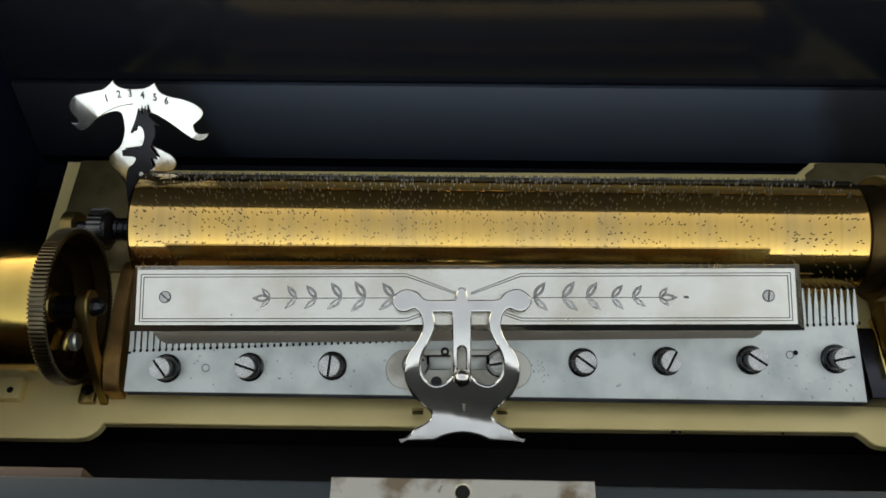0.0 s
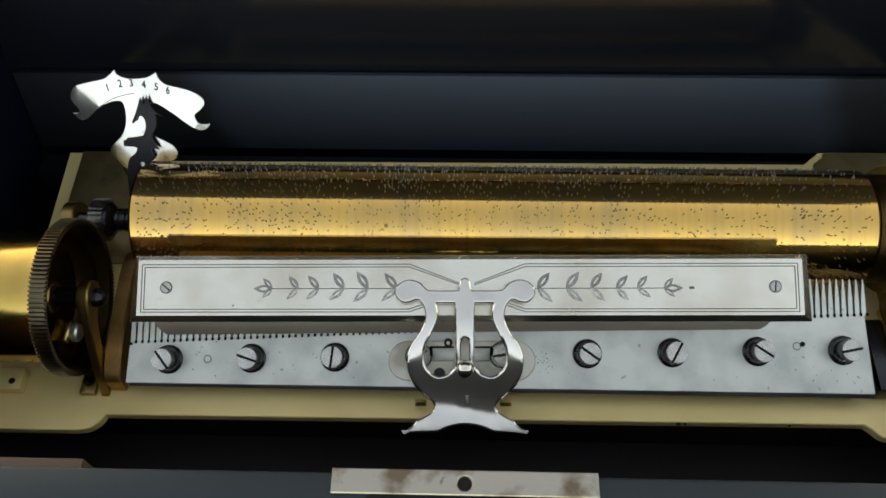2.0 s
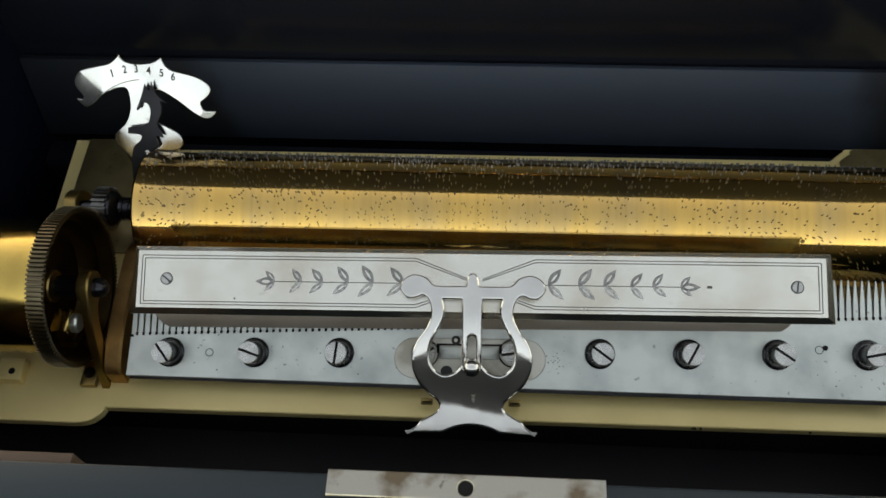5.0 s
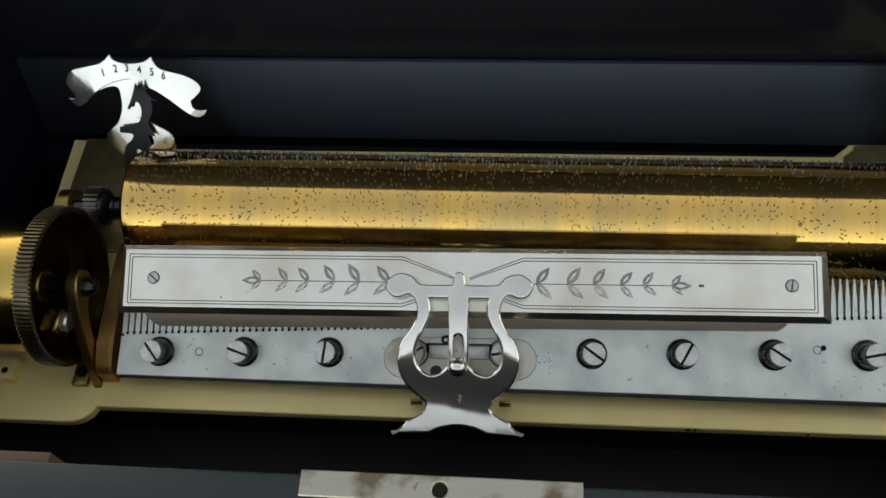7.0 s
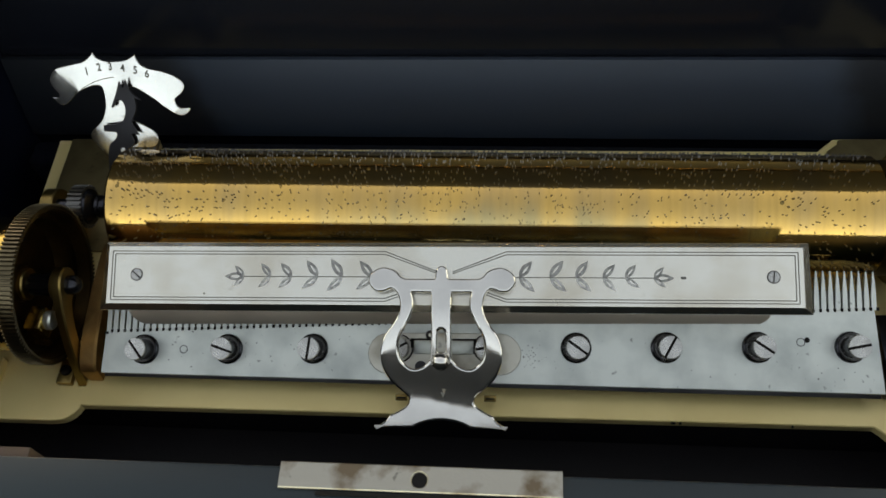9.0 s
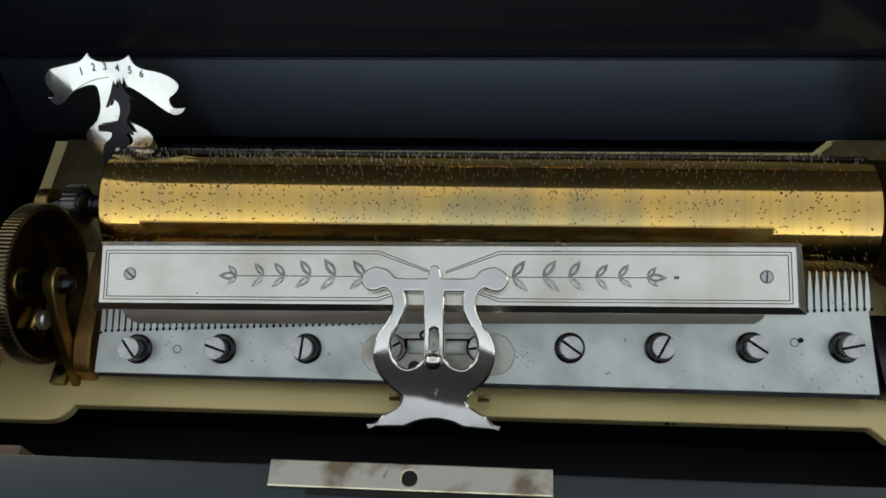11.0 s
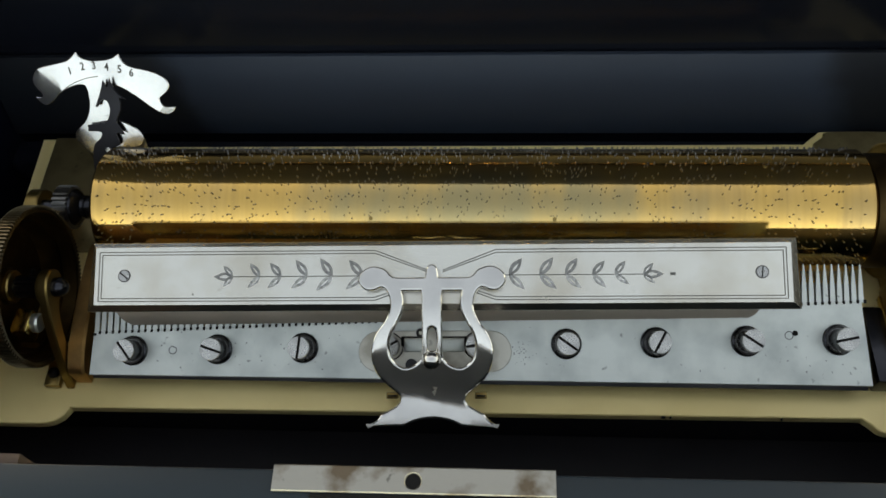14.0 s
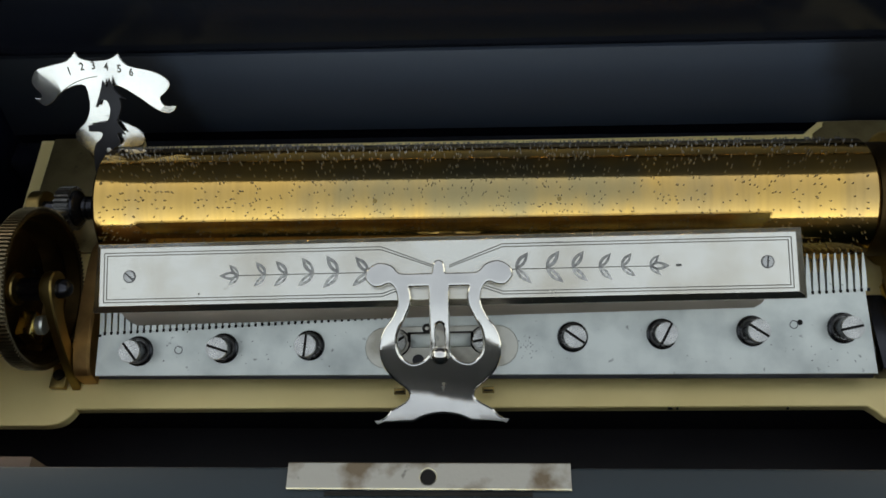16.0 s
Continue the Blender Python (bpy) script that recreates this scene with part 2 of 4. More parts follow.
def merge(bm, b):
    if bm is None:
        return b
    me = bpy.data.meshes.new("tmp")
    b.to_mesh(me)
    b.free()
    bm.from_mesh(me)
    bpy.data.meshes.remove(me)
    return bm


def lathe(profile, seg=48, bm=None):
    """Revolves (x, radius) pairs about the x axis."""
    b = bmesh.new()
    rings = []
    for x, r in profile:
        if r < 1e-6:
            rings.append([b.verts.new((x, 0, 0))])
        else:
            rings.append([b.verts.new((x, r * math.cos(2 * math.pi * i / seg), r * math.sin(2 * math.pi * i / seg))) for i in range(seg)])
    for p, q in zip(rings, rings[1:]):
        for i in range(seg):
            j = (i + 1) % seg
            f = [p[i % len(p)], p[j % len(p)], q[j % len(q)], q[i % len(q)]]
            f = list(dict.fromkeys(f))
            if len(f) > 2:
                b.faces.new(f)
    return merge(bm, b)


UP = Matrix.Rotation(radians(-90), 4, "Y")


def upright(bm, x, y, z):
    """Turns a lathed shape's axis from x to z and sets it down at x, y, z."""
    bmesh.ops.transform(bm, matrix=Matrix.Translation((x, y, z)) @ UP, verts=bm.verts)
    return bm


def curve(pts, n=5):
    """A closed smooth line through the points; a point with a third value is a sharp corner."""
    out, k = [], len(pts)
    for i in range(k):
        p0, p1, p2, p3 = (pts[(i + d) % k] for d in (-1, 0, 1, 2))
        a, b = Vector(p1[:2]), Vector(p2[:2])
        ta = Vector((0, 0)) if len(p1) > 2 else (b - Vector(p0[:2])) * 0.5
        tb = Vector((0, 0)) if len(p2) > 2 else (Vector(p3[:2]) - a) * 0.5
        straight = len(p1) > 2 and len(p2) > 2
        for s in range(1 if straight else n):
            u = s / n
            out.append(a * (2 * u ** 3 - 3 * u ** 2 + 1) + ta * (u ** 3 - 2 * u ** 2 + u) + b * (3 * u ** 2 - 2 * u ** 3) + tb * (u ** 3 - u ** 2))
    return out


def offset(line, d):
    k, res = len(line), []
    for i in range(k):
        t = line[(i + 1) % k] - line[i - 1]
        t = t.normalized() if t.length > 1e-9 else Vector((1, 0))
        res.append(line[i] + Vector((-t.y, t.x)) * d)
    return res


def area(line):
    return sum(a.x * b.y - b.x * a.y for a, b in zip(line, line[1:] + line[:1])) / 2


def plate(outer, holes=(), t=0.002, edge=0.0003, m=None, soft=False):
    """A flat plate of thickness t with rounded top edges, cut from an outline with holes, its top face at z = 0 of m."""
    bm = bmesh.new()
    tops, bottoms = [], []
    for n, line in enumerate([outer, *holes]):
        if (area(line) > 0) != (n == 0):
            line = line[::-1]
        loops = [(offset(line, edge), 0), (line, -edge), (line, -t)]
        if soft:
            loops[1:1] = [(offset(line, edge * 0.55), -edge * 0.10), (offset(line, edge * 0.20), -edge * 0.42)]
        vs = [[bm.verts.new((p.x, p.y, z)) for p in l] for l, z in loops]
        k = len(line)
        for a, b in zip(vs, vs[1:]):
            for i in range(k):
                bm.faces.new((a[i], a[(i + 1) % k], b[(i + 1) % k], b[i]))
        tops += [bm.edges.get((vs[0][i], vs[0][(i + 1) % k])) for i in range(k)]
        bottoms += [bm.edges.get((vs[-1][i], vs[-1][(i + 1) % k])) for i in range(k)]
    bmesh.ops.triangle_fill(bm, edges=tops, use_beauty=True)
    bmesh.ops.triangle_fill(bm, edges=bottoms, use_beauty=True)
    if m is not None:
        bmesh.ops.transform(bm, matrix=m, verts=bm.verts)
    return bm


def strip(points, width, height, m=None, bm=None):
    """A thin raised line along a row of flat points."""
    b = bmesh.new()
    k = len(points)
    rows = []
    for i, p in enumerate(points):
        t = points[min(i + 1, k - 1)] - points[max(i - 1, 0)]
        t.normalize()
        s = Vector((-t.y, t.x)) * width / 2
        rows.append([b.verts.new((q.x, q.y, z)) for q, z in ((p + s, 0), (p + s, height), (p - s, height), (p - s, 0))])
    for a, c in zip(rows, rows[1:]):
        for i in range(4):
            b.faces.new((a[i], a[(i + 1) % 4], c[(i + 1) % 4], c[i]))
    b.faces.new(rows[0])
    b.faces.new(rows[-1][::-1])
    if m is not None:
        bmesh.ops.transform(b, matrix=m, verts=b.verts)
    return merge(bm, b)


def arc(cx, cy, r, a0, a1, n=8):
    return [(cx + r * math.cos(radians(a0 + (a1 - a0) * i / n)), cy + r * math.sin(radians(a0 + (a1 - a0) * i / n))) for i in range(n + 1)]


def vec(pts, k=0.001):
    return [Vector((p[0] * k, p[1] * k)) for p in pts]


def scaled(pts, k=0.001):
    return [(p[0] * k, p[1] * k, *p[2:]) for p in pts]


# ---- floor, table ----
tagged(part("ground", box(-60, 60, -60, 60, -0.80, -0.79), FLOOR, smooth=0), "pale grey stone floor", "floor", kind="structure")


def build_table():
    t = thing("table", "brown oak table under the music box", "table", pose(0, 0, -0.79))
    part("tabletop", box(-0.6, 0.6, -0.42, 0.42, 0.712, 0.742, 0.003), TABLE, t)
    for x in (-0.54, 0.54):
        for y in (-0.36, 0.36):
            part("leg", box(x - 0.03, x + 0.03, y - 0.03, y + 0.03, 0, 0.712, 0.003), TABLE, t)


build_table()

# ---- music box case ----
X0, X1, YF, YB, RIM_Z = -0.214, 0.222, -0.0563, 0.138, 0.087


def build_case():
    c = thing("music_box_case", "open black lacquered wooden music box case on a table", "box", pose(0, 0, -0.048))
    up = 0.048
    part("case_floor", box(X0 - 0.012, X1 + 0.012, YF - 0.016, YB + 0.012, 0, 0.010), MATT, c)
    part("front_wall", box(X0 - 0.012, X1 + 0.012, YF - 0.017, YF, 0.010, RIM_Z + up, 0.0008), RIM, c, "slate grey lacquered front wall")
    part("back_wall", box(X0 - 0.012, X1 + 0.012, YB, YB + 0.012, 0.010, RIM_Z + up - 0.004, 0.0006), LACQUER, c)
    part("side_wall", box(X0 - 0.012, X0, YF, YB, 0.010, RIM_Z + up, 0.0006), LID, c)
    part("side_wall", box(X1, X1 + 0.012, YF, YB, 0.010, RIM_Z + up, 0.0006), LACQUER, c)
    slope = pose(0, 0.1240, up - 0.0035, -15)
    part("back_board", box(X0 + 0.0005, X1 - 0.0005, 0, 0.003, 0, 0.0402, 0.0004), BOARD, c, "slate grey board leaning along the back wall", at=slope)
    part("back_rail", box(X0 + 0.0005, X1 - 0.0005, 0.1255, YB - 0.0005, 0.010, up - 0.0045), LACQUER, c)
    part("batten", box(X0 + 0.001, -0.1200, YF + 0.0003, YF + 0.0052, 0.045, 0.0780 + up, 0.0003), BARE_WOOD, c, "bare brown wood strip inside the front wall")
    hinge = pose(0, YB + 0.001, RIM_Z + up - 0.002, 6)
    lid = part("lid", box(X0 - 0.014, X1 + 0.014, 0.0, 0.012, 0.0, 0.195, 0.001), LACQUER, c, "black lacquered lid standing open", at=hinge)
    part("lid_frame", box(X0 - 0.008, X1 + 0.008, -0.0035, -0.0003, 0.004, 0.191, 0.0006), LID, lid, "blue-black inner panel")
    for y in (-0.004, 0.108):
        part("bearer", box(X0 + 0.003, X1 - 0.003, y, y + 0.012, 0.010, 0.0438), LACQUER, c)


build_case()


def build_strike_plate():
    s = thing("lock_strike_plate", "worn nickel lock plate on the black front rim", "lock plate", pose(-0.0113, -0.0592, RIM_Z))
    w = 0.0357
    outer = curve([(-w, -0.0034, 1), (w, -0.0034, 1), (w, 0.0034, 1), (-w, 0.0034, 1)])
    hole = [Vector(p) for p in arc(0, 0.0002, 0.0020, 0, 345, 23)]
    part("plate", plate(outer, [hole], 0.0016, 0.0003, pose(0, 0, 0.0012)), STRIKE, s, at=pose(0, 0.0004, 0, 0, 0, 180))
    bm = lathe([(0, 0.0), (0, 0.0019), (0.0005, 0.0019), (0.0005, 0)], 20)
    part("keyhole", upright(bm, 0, 0.0002, 0.0001), SLOT, s, "dark round hole")
    part("slot", box(-0.026, 0.026, -0.0044, -0.0035, 0.0001, 0.0008), SLOT, s)


build_strike_plate()

# ---- bedplate ----
def build_bedplate():
    b = thing("bedplate", "gilt metal bedplate of the music movement", "bedplate", pose(0, 0, 0))
    line = [(-0.151, -0.0095, 1), (0.1405, -0.0082, 1), (0.1430, -0.0100), (0.1460, -0.0128), (0.150, -0.0138, 1), (0.206, -0.0138, 1),
            (0.206, 0.110, 1), (0.186, 0.110, 1), (0.1835, 0.120), (0.180, 0.1222), (0.152, 0.1222), (0.1475, 0.1205), (0.1415, 0.1153, 1),
            (-0.150, 0.1138, 1), (-0.150, 0.118, 1), (-0.1970, 0.118, 1), (-0.1960, 0.060, 1), (-0.204, 0.058, 1), (-0.204, -0.0160, 1), (-0.162, -0.0160, 1), (-0.1565, -0.0152), (-0.1528, -0.0126)]
    part("plate", plate(curve(line), (), 0.0040, 0.0004), BED, b)
    for x, w in ((0.0695, 0.0016), (0.0725, 0.0007), (0.112, 0.0006)):
        part("chip", box(x, x + w, -0.0092, -0.0086, -0.001, 0.00006), SLOT, b, "dark chip in the gilding", smooth=0)
    for x in (0.196,):
        bm = lathe([(0, 0.0), (0, 0.004), (0.0012, 0.0036), (0.0016, 0.002), (0.0016, 0)], 20)
        part("bolt", upright(bm, x, 0.098, 0.0), BRASS_OLD, b)


build_bedplate()

# ---- comb ----
COMB = Matrix.Translation((0, 0, 0.0090)) @ pose(0, 0, 0, 24)


def root_y(x):
    return 0.0160 + (x + 0.137) * 0.0525


def screw_xy(k):
    x = 0.0028 + (k - 5) * 0.03215
    return x, 0.0130 + 0.029 * x


TEETH, PITCH = 114, 0.00248


def build_comb():
    c = thing("steel_comb", "grey steel tuned comb with long teeth, sloping up to the cylinder", "comb", COMB)
    line = [(-0.142, 0, 1), (0.1428, 0.0004, 1), (0.1400, root_y(0.140), 1), (-0.1412, root_y(-0.1412), 1)]
    part("comb_plate", plate(curve(line), (), 0.0026, 0.0003), STEEL, c)
    part("lower_plate", box(-0.1414, 0.1420, -0.0011, 0.0060, -0.0048, -0.0016, 0.0003), STEEL_EDGE, c, "dark steel underside plate")
    m = COMB.inverted()
    bm = box(-0.139, 0.139, 0.0065, 0.0170, 0.0, 0.0090, 0.0004)
    bmesh.ops.transform(bm, matrix=m, verts=bm.verts)
    part("comb_base", bm, STEEL_EDGE, c, "dark steel base under the comb")
    for i in range(TEETH):
        x = -0.1402 + i * PITCH
        y0, y1 = root_y(x) - 0.0004, 0.0439
        bm = bmesh.new()
        top = -0.0002
        rows = [(y0, 0.00092, 0.0018), (y0 + (y1 - y0) * 0.5, 0.00074, 0.0012), (y1 - 0.003, 0.00046, 0.001), (y1, 0.00018, 0.0008)]
        vs = [[bm.verts.new(p) for p in ((x - w, y, top), (x + w, y, top), (x + w, y, top - h), (x - w, y, top - h))] for y, w, h in rows]
        for a, b in zip(vs, vs[1:]):
            for j in range(4):
                bm.faces.new((a[j], a[(j + 1) % 4], b[(j + 1) % 4], b[j]))
        bm.faces.new(vs[0])
        bm.faces.new(vs[-1][::-1])
        part("tooth", bm, STEEL, c, smooth=0)
        part("root_hole", box(x + PITCH / 2 - 0.00045, x + PITCH / 2 + 0.00045, y0 - 0.0002, y0 + 0.0010, -0.0004, 0.00004), SLOT, c, smooth=0)
    part("nick", box(-0.1416, -0.1402, root_y(-0.141) - 0.0012, root_y(-0.141) - 0.0002, -0.001, 0.00005), SLOT, c, "small dark nick", smooth=0)
    for x, y in ((-0.1107, 0.0097), (0.1142, 0.0181)):
        bm = lathe([(0, 0.00155), (0.0002, 0.00155), (0.0002, 0.00125), (0, 0.00125)], 24)
        part("dowel", upright(bm, x, y, -0.0001), STEEL_EDGE, c)
    bm = lathe([(0, 0.0), (0, 0.0010), (0.0002, 0.0010), (0.0002, 0)], 14)
    part("dowel", upright(bm, 0.1164, 0.0189, -0.0001), SLOT, c, "small dark hole")
    rng = random.Random(11)
    verts, faces = [], []
    spots = [(0.0185 + rng.gauss(0, 0.0017), 0.0105 + rng.gauss(0, 0.0030)) for i in range(26)]
    spots += [(rng.uniform(-0.135, 0.138), rng.uniform(0.0025, 0.0165)) for i in range(46)]
    spots += [(0.128 + rng.gauss(0, 0.005), 0.005 + rng.gauss(0, 0.0015)) for i in range(10)]
    for x, y in spots:
        k, w, n = len(verts), rng.uniform(0.00009, 0.00030), 6
        verts += [(x + w * rng.uniform(0.6, 1.3) * math.cos(j * math.tau / n), y + w * rng.uniform(0.6, 1.3) * math.sin(j * math.tau / n), 0.00005) for j in range(n)]
        faces.append(tuple(range(k, k + n)))
    me = bpy.data.meshes.new("pitting")
    me.from_pydata(verts, [], faces)
    me.materials.append(STEEL_EDGE)
    pits = new("pitting", me)
    pits.parent = c
    tagged(pits, "small dark rust pits in the steel", kind="stuff")
    part("lead_block", box(-0.139, 0.139, 0.0300, 0.0372, -0.0085, -0.0030, 0.0005), LEAD, c, "dull grey lead weights under the teeth")


build_comb()


def build_comb_screw(k, turn):
    x, y = screw_xy(k)
    s = thing("comb_screw", "steel slotted screw with a dark cup washer on the comb", "screw", COMB @ pose(x, y, 0, 0, 0, turn), "comb screws")
    bm = lathe([(-0.0005, 0.0), (-0.0005, 0.0056), (0.0004, 0.0056), (0.0011, 0.0053), (0.0014, 0.0048)], 40)
    part("washer", upright(bm, 0, 0, 0.0), BLUED, s, "dark blued cup washer")
    bm = lathe([(0.0014, 0.0049), (0.0013, 0.0046), (0.0004, 0.0042), (0.0003, 0.0036), (0.0003, 0)], 40)
    part("washer_cup", upright(bm, 0, 0, 0.0), SCREW, s, "bright inner cup")
    bm = lathe([(0.0002, 0.0), (0.0002, 0.0039), (0.0040, 0.0039), (0.0072, 0.0040), (0.0080, 0.0040), (0.0084, 0.0037), (0.0084, 0.0)], 36)
    part("shank", upright(bm, 0, 0, 0.0), BLUED, s)
    bm = bmesh.new()
    for side in (1, -1):
        a0 = 7
        pts = [(0.0039 * math.cos(a), 0.0039 * math.sin(a)) for a in [radians(a0 + (180 - 2 * a0) * i / 16) for i in range(17)]]
        vs = [bm.verts.new((px, side * py, 0.0090)) for px, py in pts]
        lo = [bm.verts.new((px * 1.05, side * (py * 1.05 if 0 < i < 16 else py), 0.0085)) for i, (px, py) in enumerate(pts)]
        bm.faces.new(vs)
        for i in range(17):
            bm.faces.new((vs[i], vs[(i + 1) % 17], lo[(i + 1) % 17], lo[i]))
    part("screw_head", bm, SCREW, s, "bright head face", smooth=0)
    part("slot", box(-0.0039, 0.0039, -0.00046, 0.00046, 0.0080, 0.0086), SLOT, s)
    return s


for k, turn in zip(range(1, 10), (-52, -18, 84, 30, 10, -35, 62, -33, 12)):
    build_comb_screw(k, turn)

# ---- zither bar over the comb ----
BAR = Matrix.Translation((0, 0.0110, 0.0440)) @ pose(0, 0, 0, 24) @ pose(-0.0112, 0.0118, 0, 0, 0, 0.9)


def build_bar():
    s = thing("zither_bar", "engraved nickel-plated bar lying slanted over the comb", "bar", BAR)
    hx, hv, e, t = 0.1198, 0.0117, 0.0021, 0.0048
    bm = bmesh.new()
    loops = [[(-hx - 0.0012 * (1 - d / e) + d, -hv + d * 1.12, z), (hx + 0.0008 + 0.0007 * (1 - d / e) - d * 1.3, -hv + d * 1.12, z), (hx + 0.0008 - d * 1.3, hv + 0.0004 - d * 0.9, z), (-hx + d, hv + 0.0004 - d * 0.9, z)] for d, z in
             ((e, 0), (e * 0.93, -0.00003), (0.00008, -e * 0.98), (0, -e * 1.06), (0, -t))]
    vs = [[bm.verts.new(p) for p in l] for l in loops]
    for a, b in zip(vs, vs[1:]):
        for i in range(4):
            bm.faces.new((a[i], a[(i + 1) % 4], b[(i + 1) % 4], b[i]))
    bm.faces.new(vs[0])
    bm.faces.new(vs[-1][::-1])
    part("cover_plate", bm, NICKEL, s, smooth=8)
    # tan paper roll beneath, resting on the teeth
    bm = bmesh.new()
    m = BAR.inverted() @ COMB
    rows = []
    for x, k in ((-0.1290, 0.5), (-0.1282, 0.85), (-0.1262, 1.0), (0.1000, 1.0), (0.1020, 0.85)):
        y0 = 0.0188 + (x + 0.127) * 0.024
        prof = [(0.0, 0.0012), (0.0006, 0.0040), (0.0022, 0.0085), (0.0050, 0.0140), (0.0120, 0.0140), (0.0140, 0.0060), (0.0120, 0.0006), (0.0030, 0.0003)]
        rows.append([bm.verts.new(m @ Vector((x, y0 + 0.007 + (y - 0.007) * k, z * (0.6 + 0.4 * k)))) for y, z in prof])
    for a, b in zip(rows, rows[1:]):
        for i in range(len(prof)):
            j = (i + 1) % len(prof)
            bm.faces.new((a[i], a[j], b[j], b[i]))
    bm.faces.new(rows[0])
    bm.faces.new(rows[-1][::-1])
    part("paper_roll", bm, PAPER, s, "tan paper roll resting on the teeth", smooth=60)
    # engraved double border dipping to the middle
    for d in (0.0, 0.0010):
        a, lo, hi = hx - 0.0034 - d, -hv + 0.0034 + d, hv - 0.0030 - d
        for sx in (1, -1):
            l = vec([(sx * 0.0025, 0.0018 - d * 0.6), (sx * 0.0205, hi), (sx * a, hi), (sx * a, lo), (sx * 0.0205, lo), (sx * 0.0025, -0.0018 + d * 0.6)], 1)
            for p, q in zip(l, l[1:]):
                part("engraved_line", strip([p, q], 0.00032, 0.00006), ENGRAVED, s, smooth=0)
    rng = random.Random(3)
    nodes = (0.0694, 0.0600, 0.0526, 0.0436, 0.0350, 0.0248)
    size = (0.0050, 0.0058, 0.0062, 0.0070, 0.0075, 0.0072)
    for sx in (1, -1):
        part("engraved_stem", strip(vec([(sx * 0.0700, 0), (sx * 0.0205, 0)], 1), 0.00032, 0.00006), ENGRAVED, s, smooth=0)
        for x, L in zip(nodes, size):
            for up in (1, -1):
                half = [(0.0, 0.10), (0.16, 0.62), (0.36, 0.98), (0.58, 0.95), (0.80, 0.55)]
                W = (0.205 if up > 0 else 0.175) * L
                pts = [(0.0001, 0.0, 1)] + [(u * L, w * W) for u, w in half[1:]] + [(L, 0, 1)] + [(u * L, -w * W) for u, w in half[:0:-1]]
                ang = radians((50 if up > 0 else 40) + rng.uniform(-5, 5)) * up
                if sx < 0:
                    ang = math.pi - ang
                m = Matrix.Translation((sx * x, 0, 0.00010)) @ Matrix.Rotation(ang, 4, "Z")
                k = rng.uniform(-0.10, 0.10) * W
                hole = [Vector((0.22 * L + u * 0.50 * L, w * 0.26 * W + k)) for u, w in [(0, 0)] + half[1:] + [(1, 0)] + [(u, -w) for u, w in half[:0:-1]]]
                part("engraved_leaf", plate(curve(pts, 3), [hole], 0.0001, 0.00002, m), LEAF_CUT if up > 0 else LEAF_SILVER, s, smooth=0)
        pts = [(0.0, 0), (0.0018, 0.0013), (0.0040, 0.0012), (0.0064, 0.0, 1), (0.0040, -0.0012), (0.0018, -0.0013)]
        hole = [Vector((0.0010 + p[0] * 0.55, p[1] * 0.42)) for p in pts]
        m = Matrix.Translation((sx * 0.0698, 0, 0.00010)) @ Matrix.Rotation(0 if sx > 0 else math.pi, 4, "Z")
        part("engraved_leaf", plate(curve(pts, 3), [hole], 0.0001, 0.00002, m), LEAF_CUT, s, smooth=0)
    part("punch_mark", strip(vec([(0.0783, 0.0001), (0.0800, 0.0001)], 1), 0.0009, 0.00006), ENGRAVED, s, smooth=0)
    part("punch_mark", strip(vec([(-0.0835, -0.0060), (-0.0830, -0.0060)], 1), 0.0006, 0.00006), ENGRAVED, s, smooth=0)
    # small scratched marks beside the lyre's scroll and along the upper border
    for x, y, dx, dy in ((0.0134, 0.0012, 0.0006, -0.0006), (0.0140, 0.0013, 0.0005, -0.0007), (0.0146, 0.0010, 0.0003, 0.0005),
                         (0.0372, 0.0085, 0.0042, 0.0003), (0.0385, 0.0089, 0.0022, 0.0001), (-0.0995, 0.0086, 0.0030, 0.0002)):
        part("scratch", strip(vec([(x, y), (x + dx, y + dy)], 1), 0.00028, 0.00004), LEAF_CUT, s, smooth=0)
    for x, turn in ((-0.1075, -40), (0.1083, 84)):
        v = 0.0005
        bm = lathe([(0, 0.0), (0, 0.0022), (0.0002, 0.0022), (0.0002, 0.0)], 28)
        part("screw_rim", upright(bm, x, v, -0.0001), STEEL_EDGE, s)
        sc = part("screw", upright(lathe([(0, 0.0), (0, 0.0019), (0.0003, 0.0018), (0.0003, 0.0)], 28), x, v, 0.00005), SCREW, s, "flush slotted screw")
        part("slot", box(-0.0018, 0.0018, -0.00022, 0.00022, 0, 0.0001), SLOT, sc, at=pose(x, v, 0.00033, 0, 0, turn))


build_bar()

# ---- lyre bracket ----
LYRE = Matrix.Translation((-0.0002, -0.0266, 0.0346)) @ pose(0, 0, 0, 24) @ pose(-0.0110, 0.0000, 0, 0, 0, 0.9)


def mirrored(half):
    return half + [(-p[0], *p[1:]) for p in half[::-1] if abs(p[0]) > 1e-6]


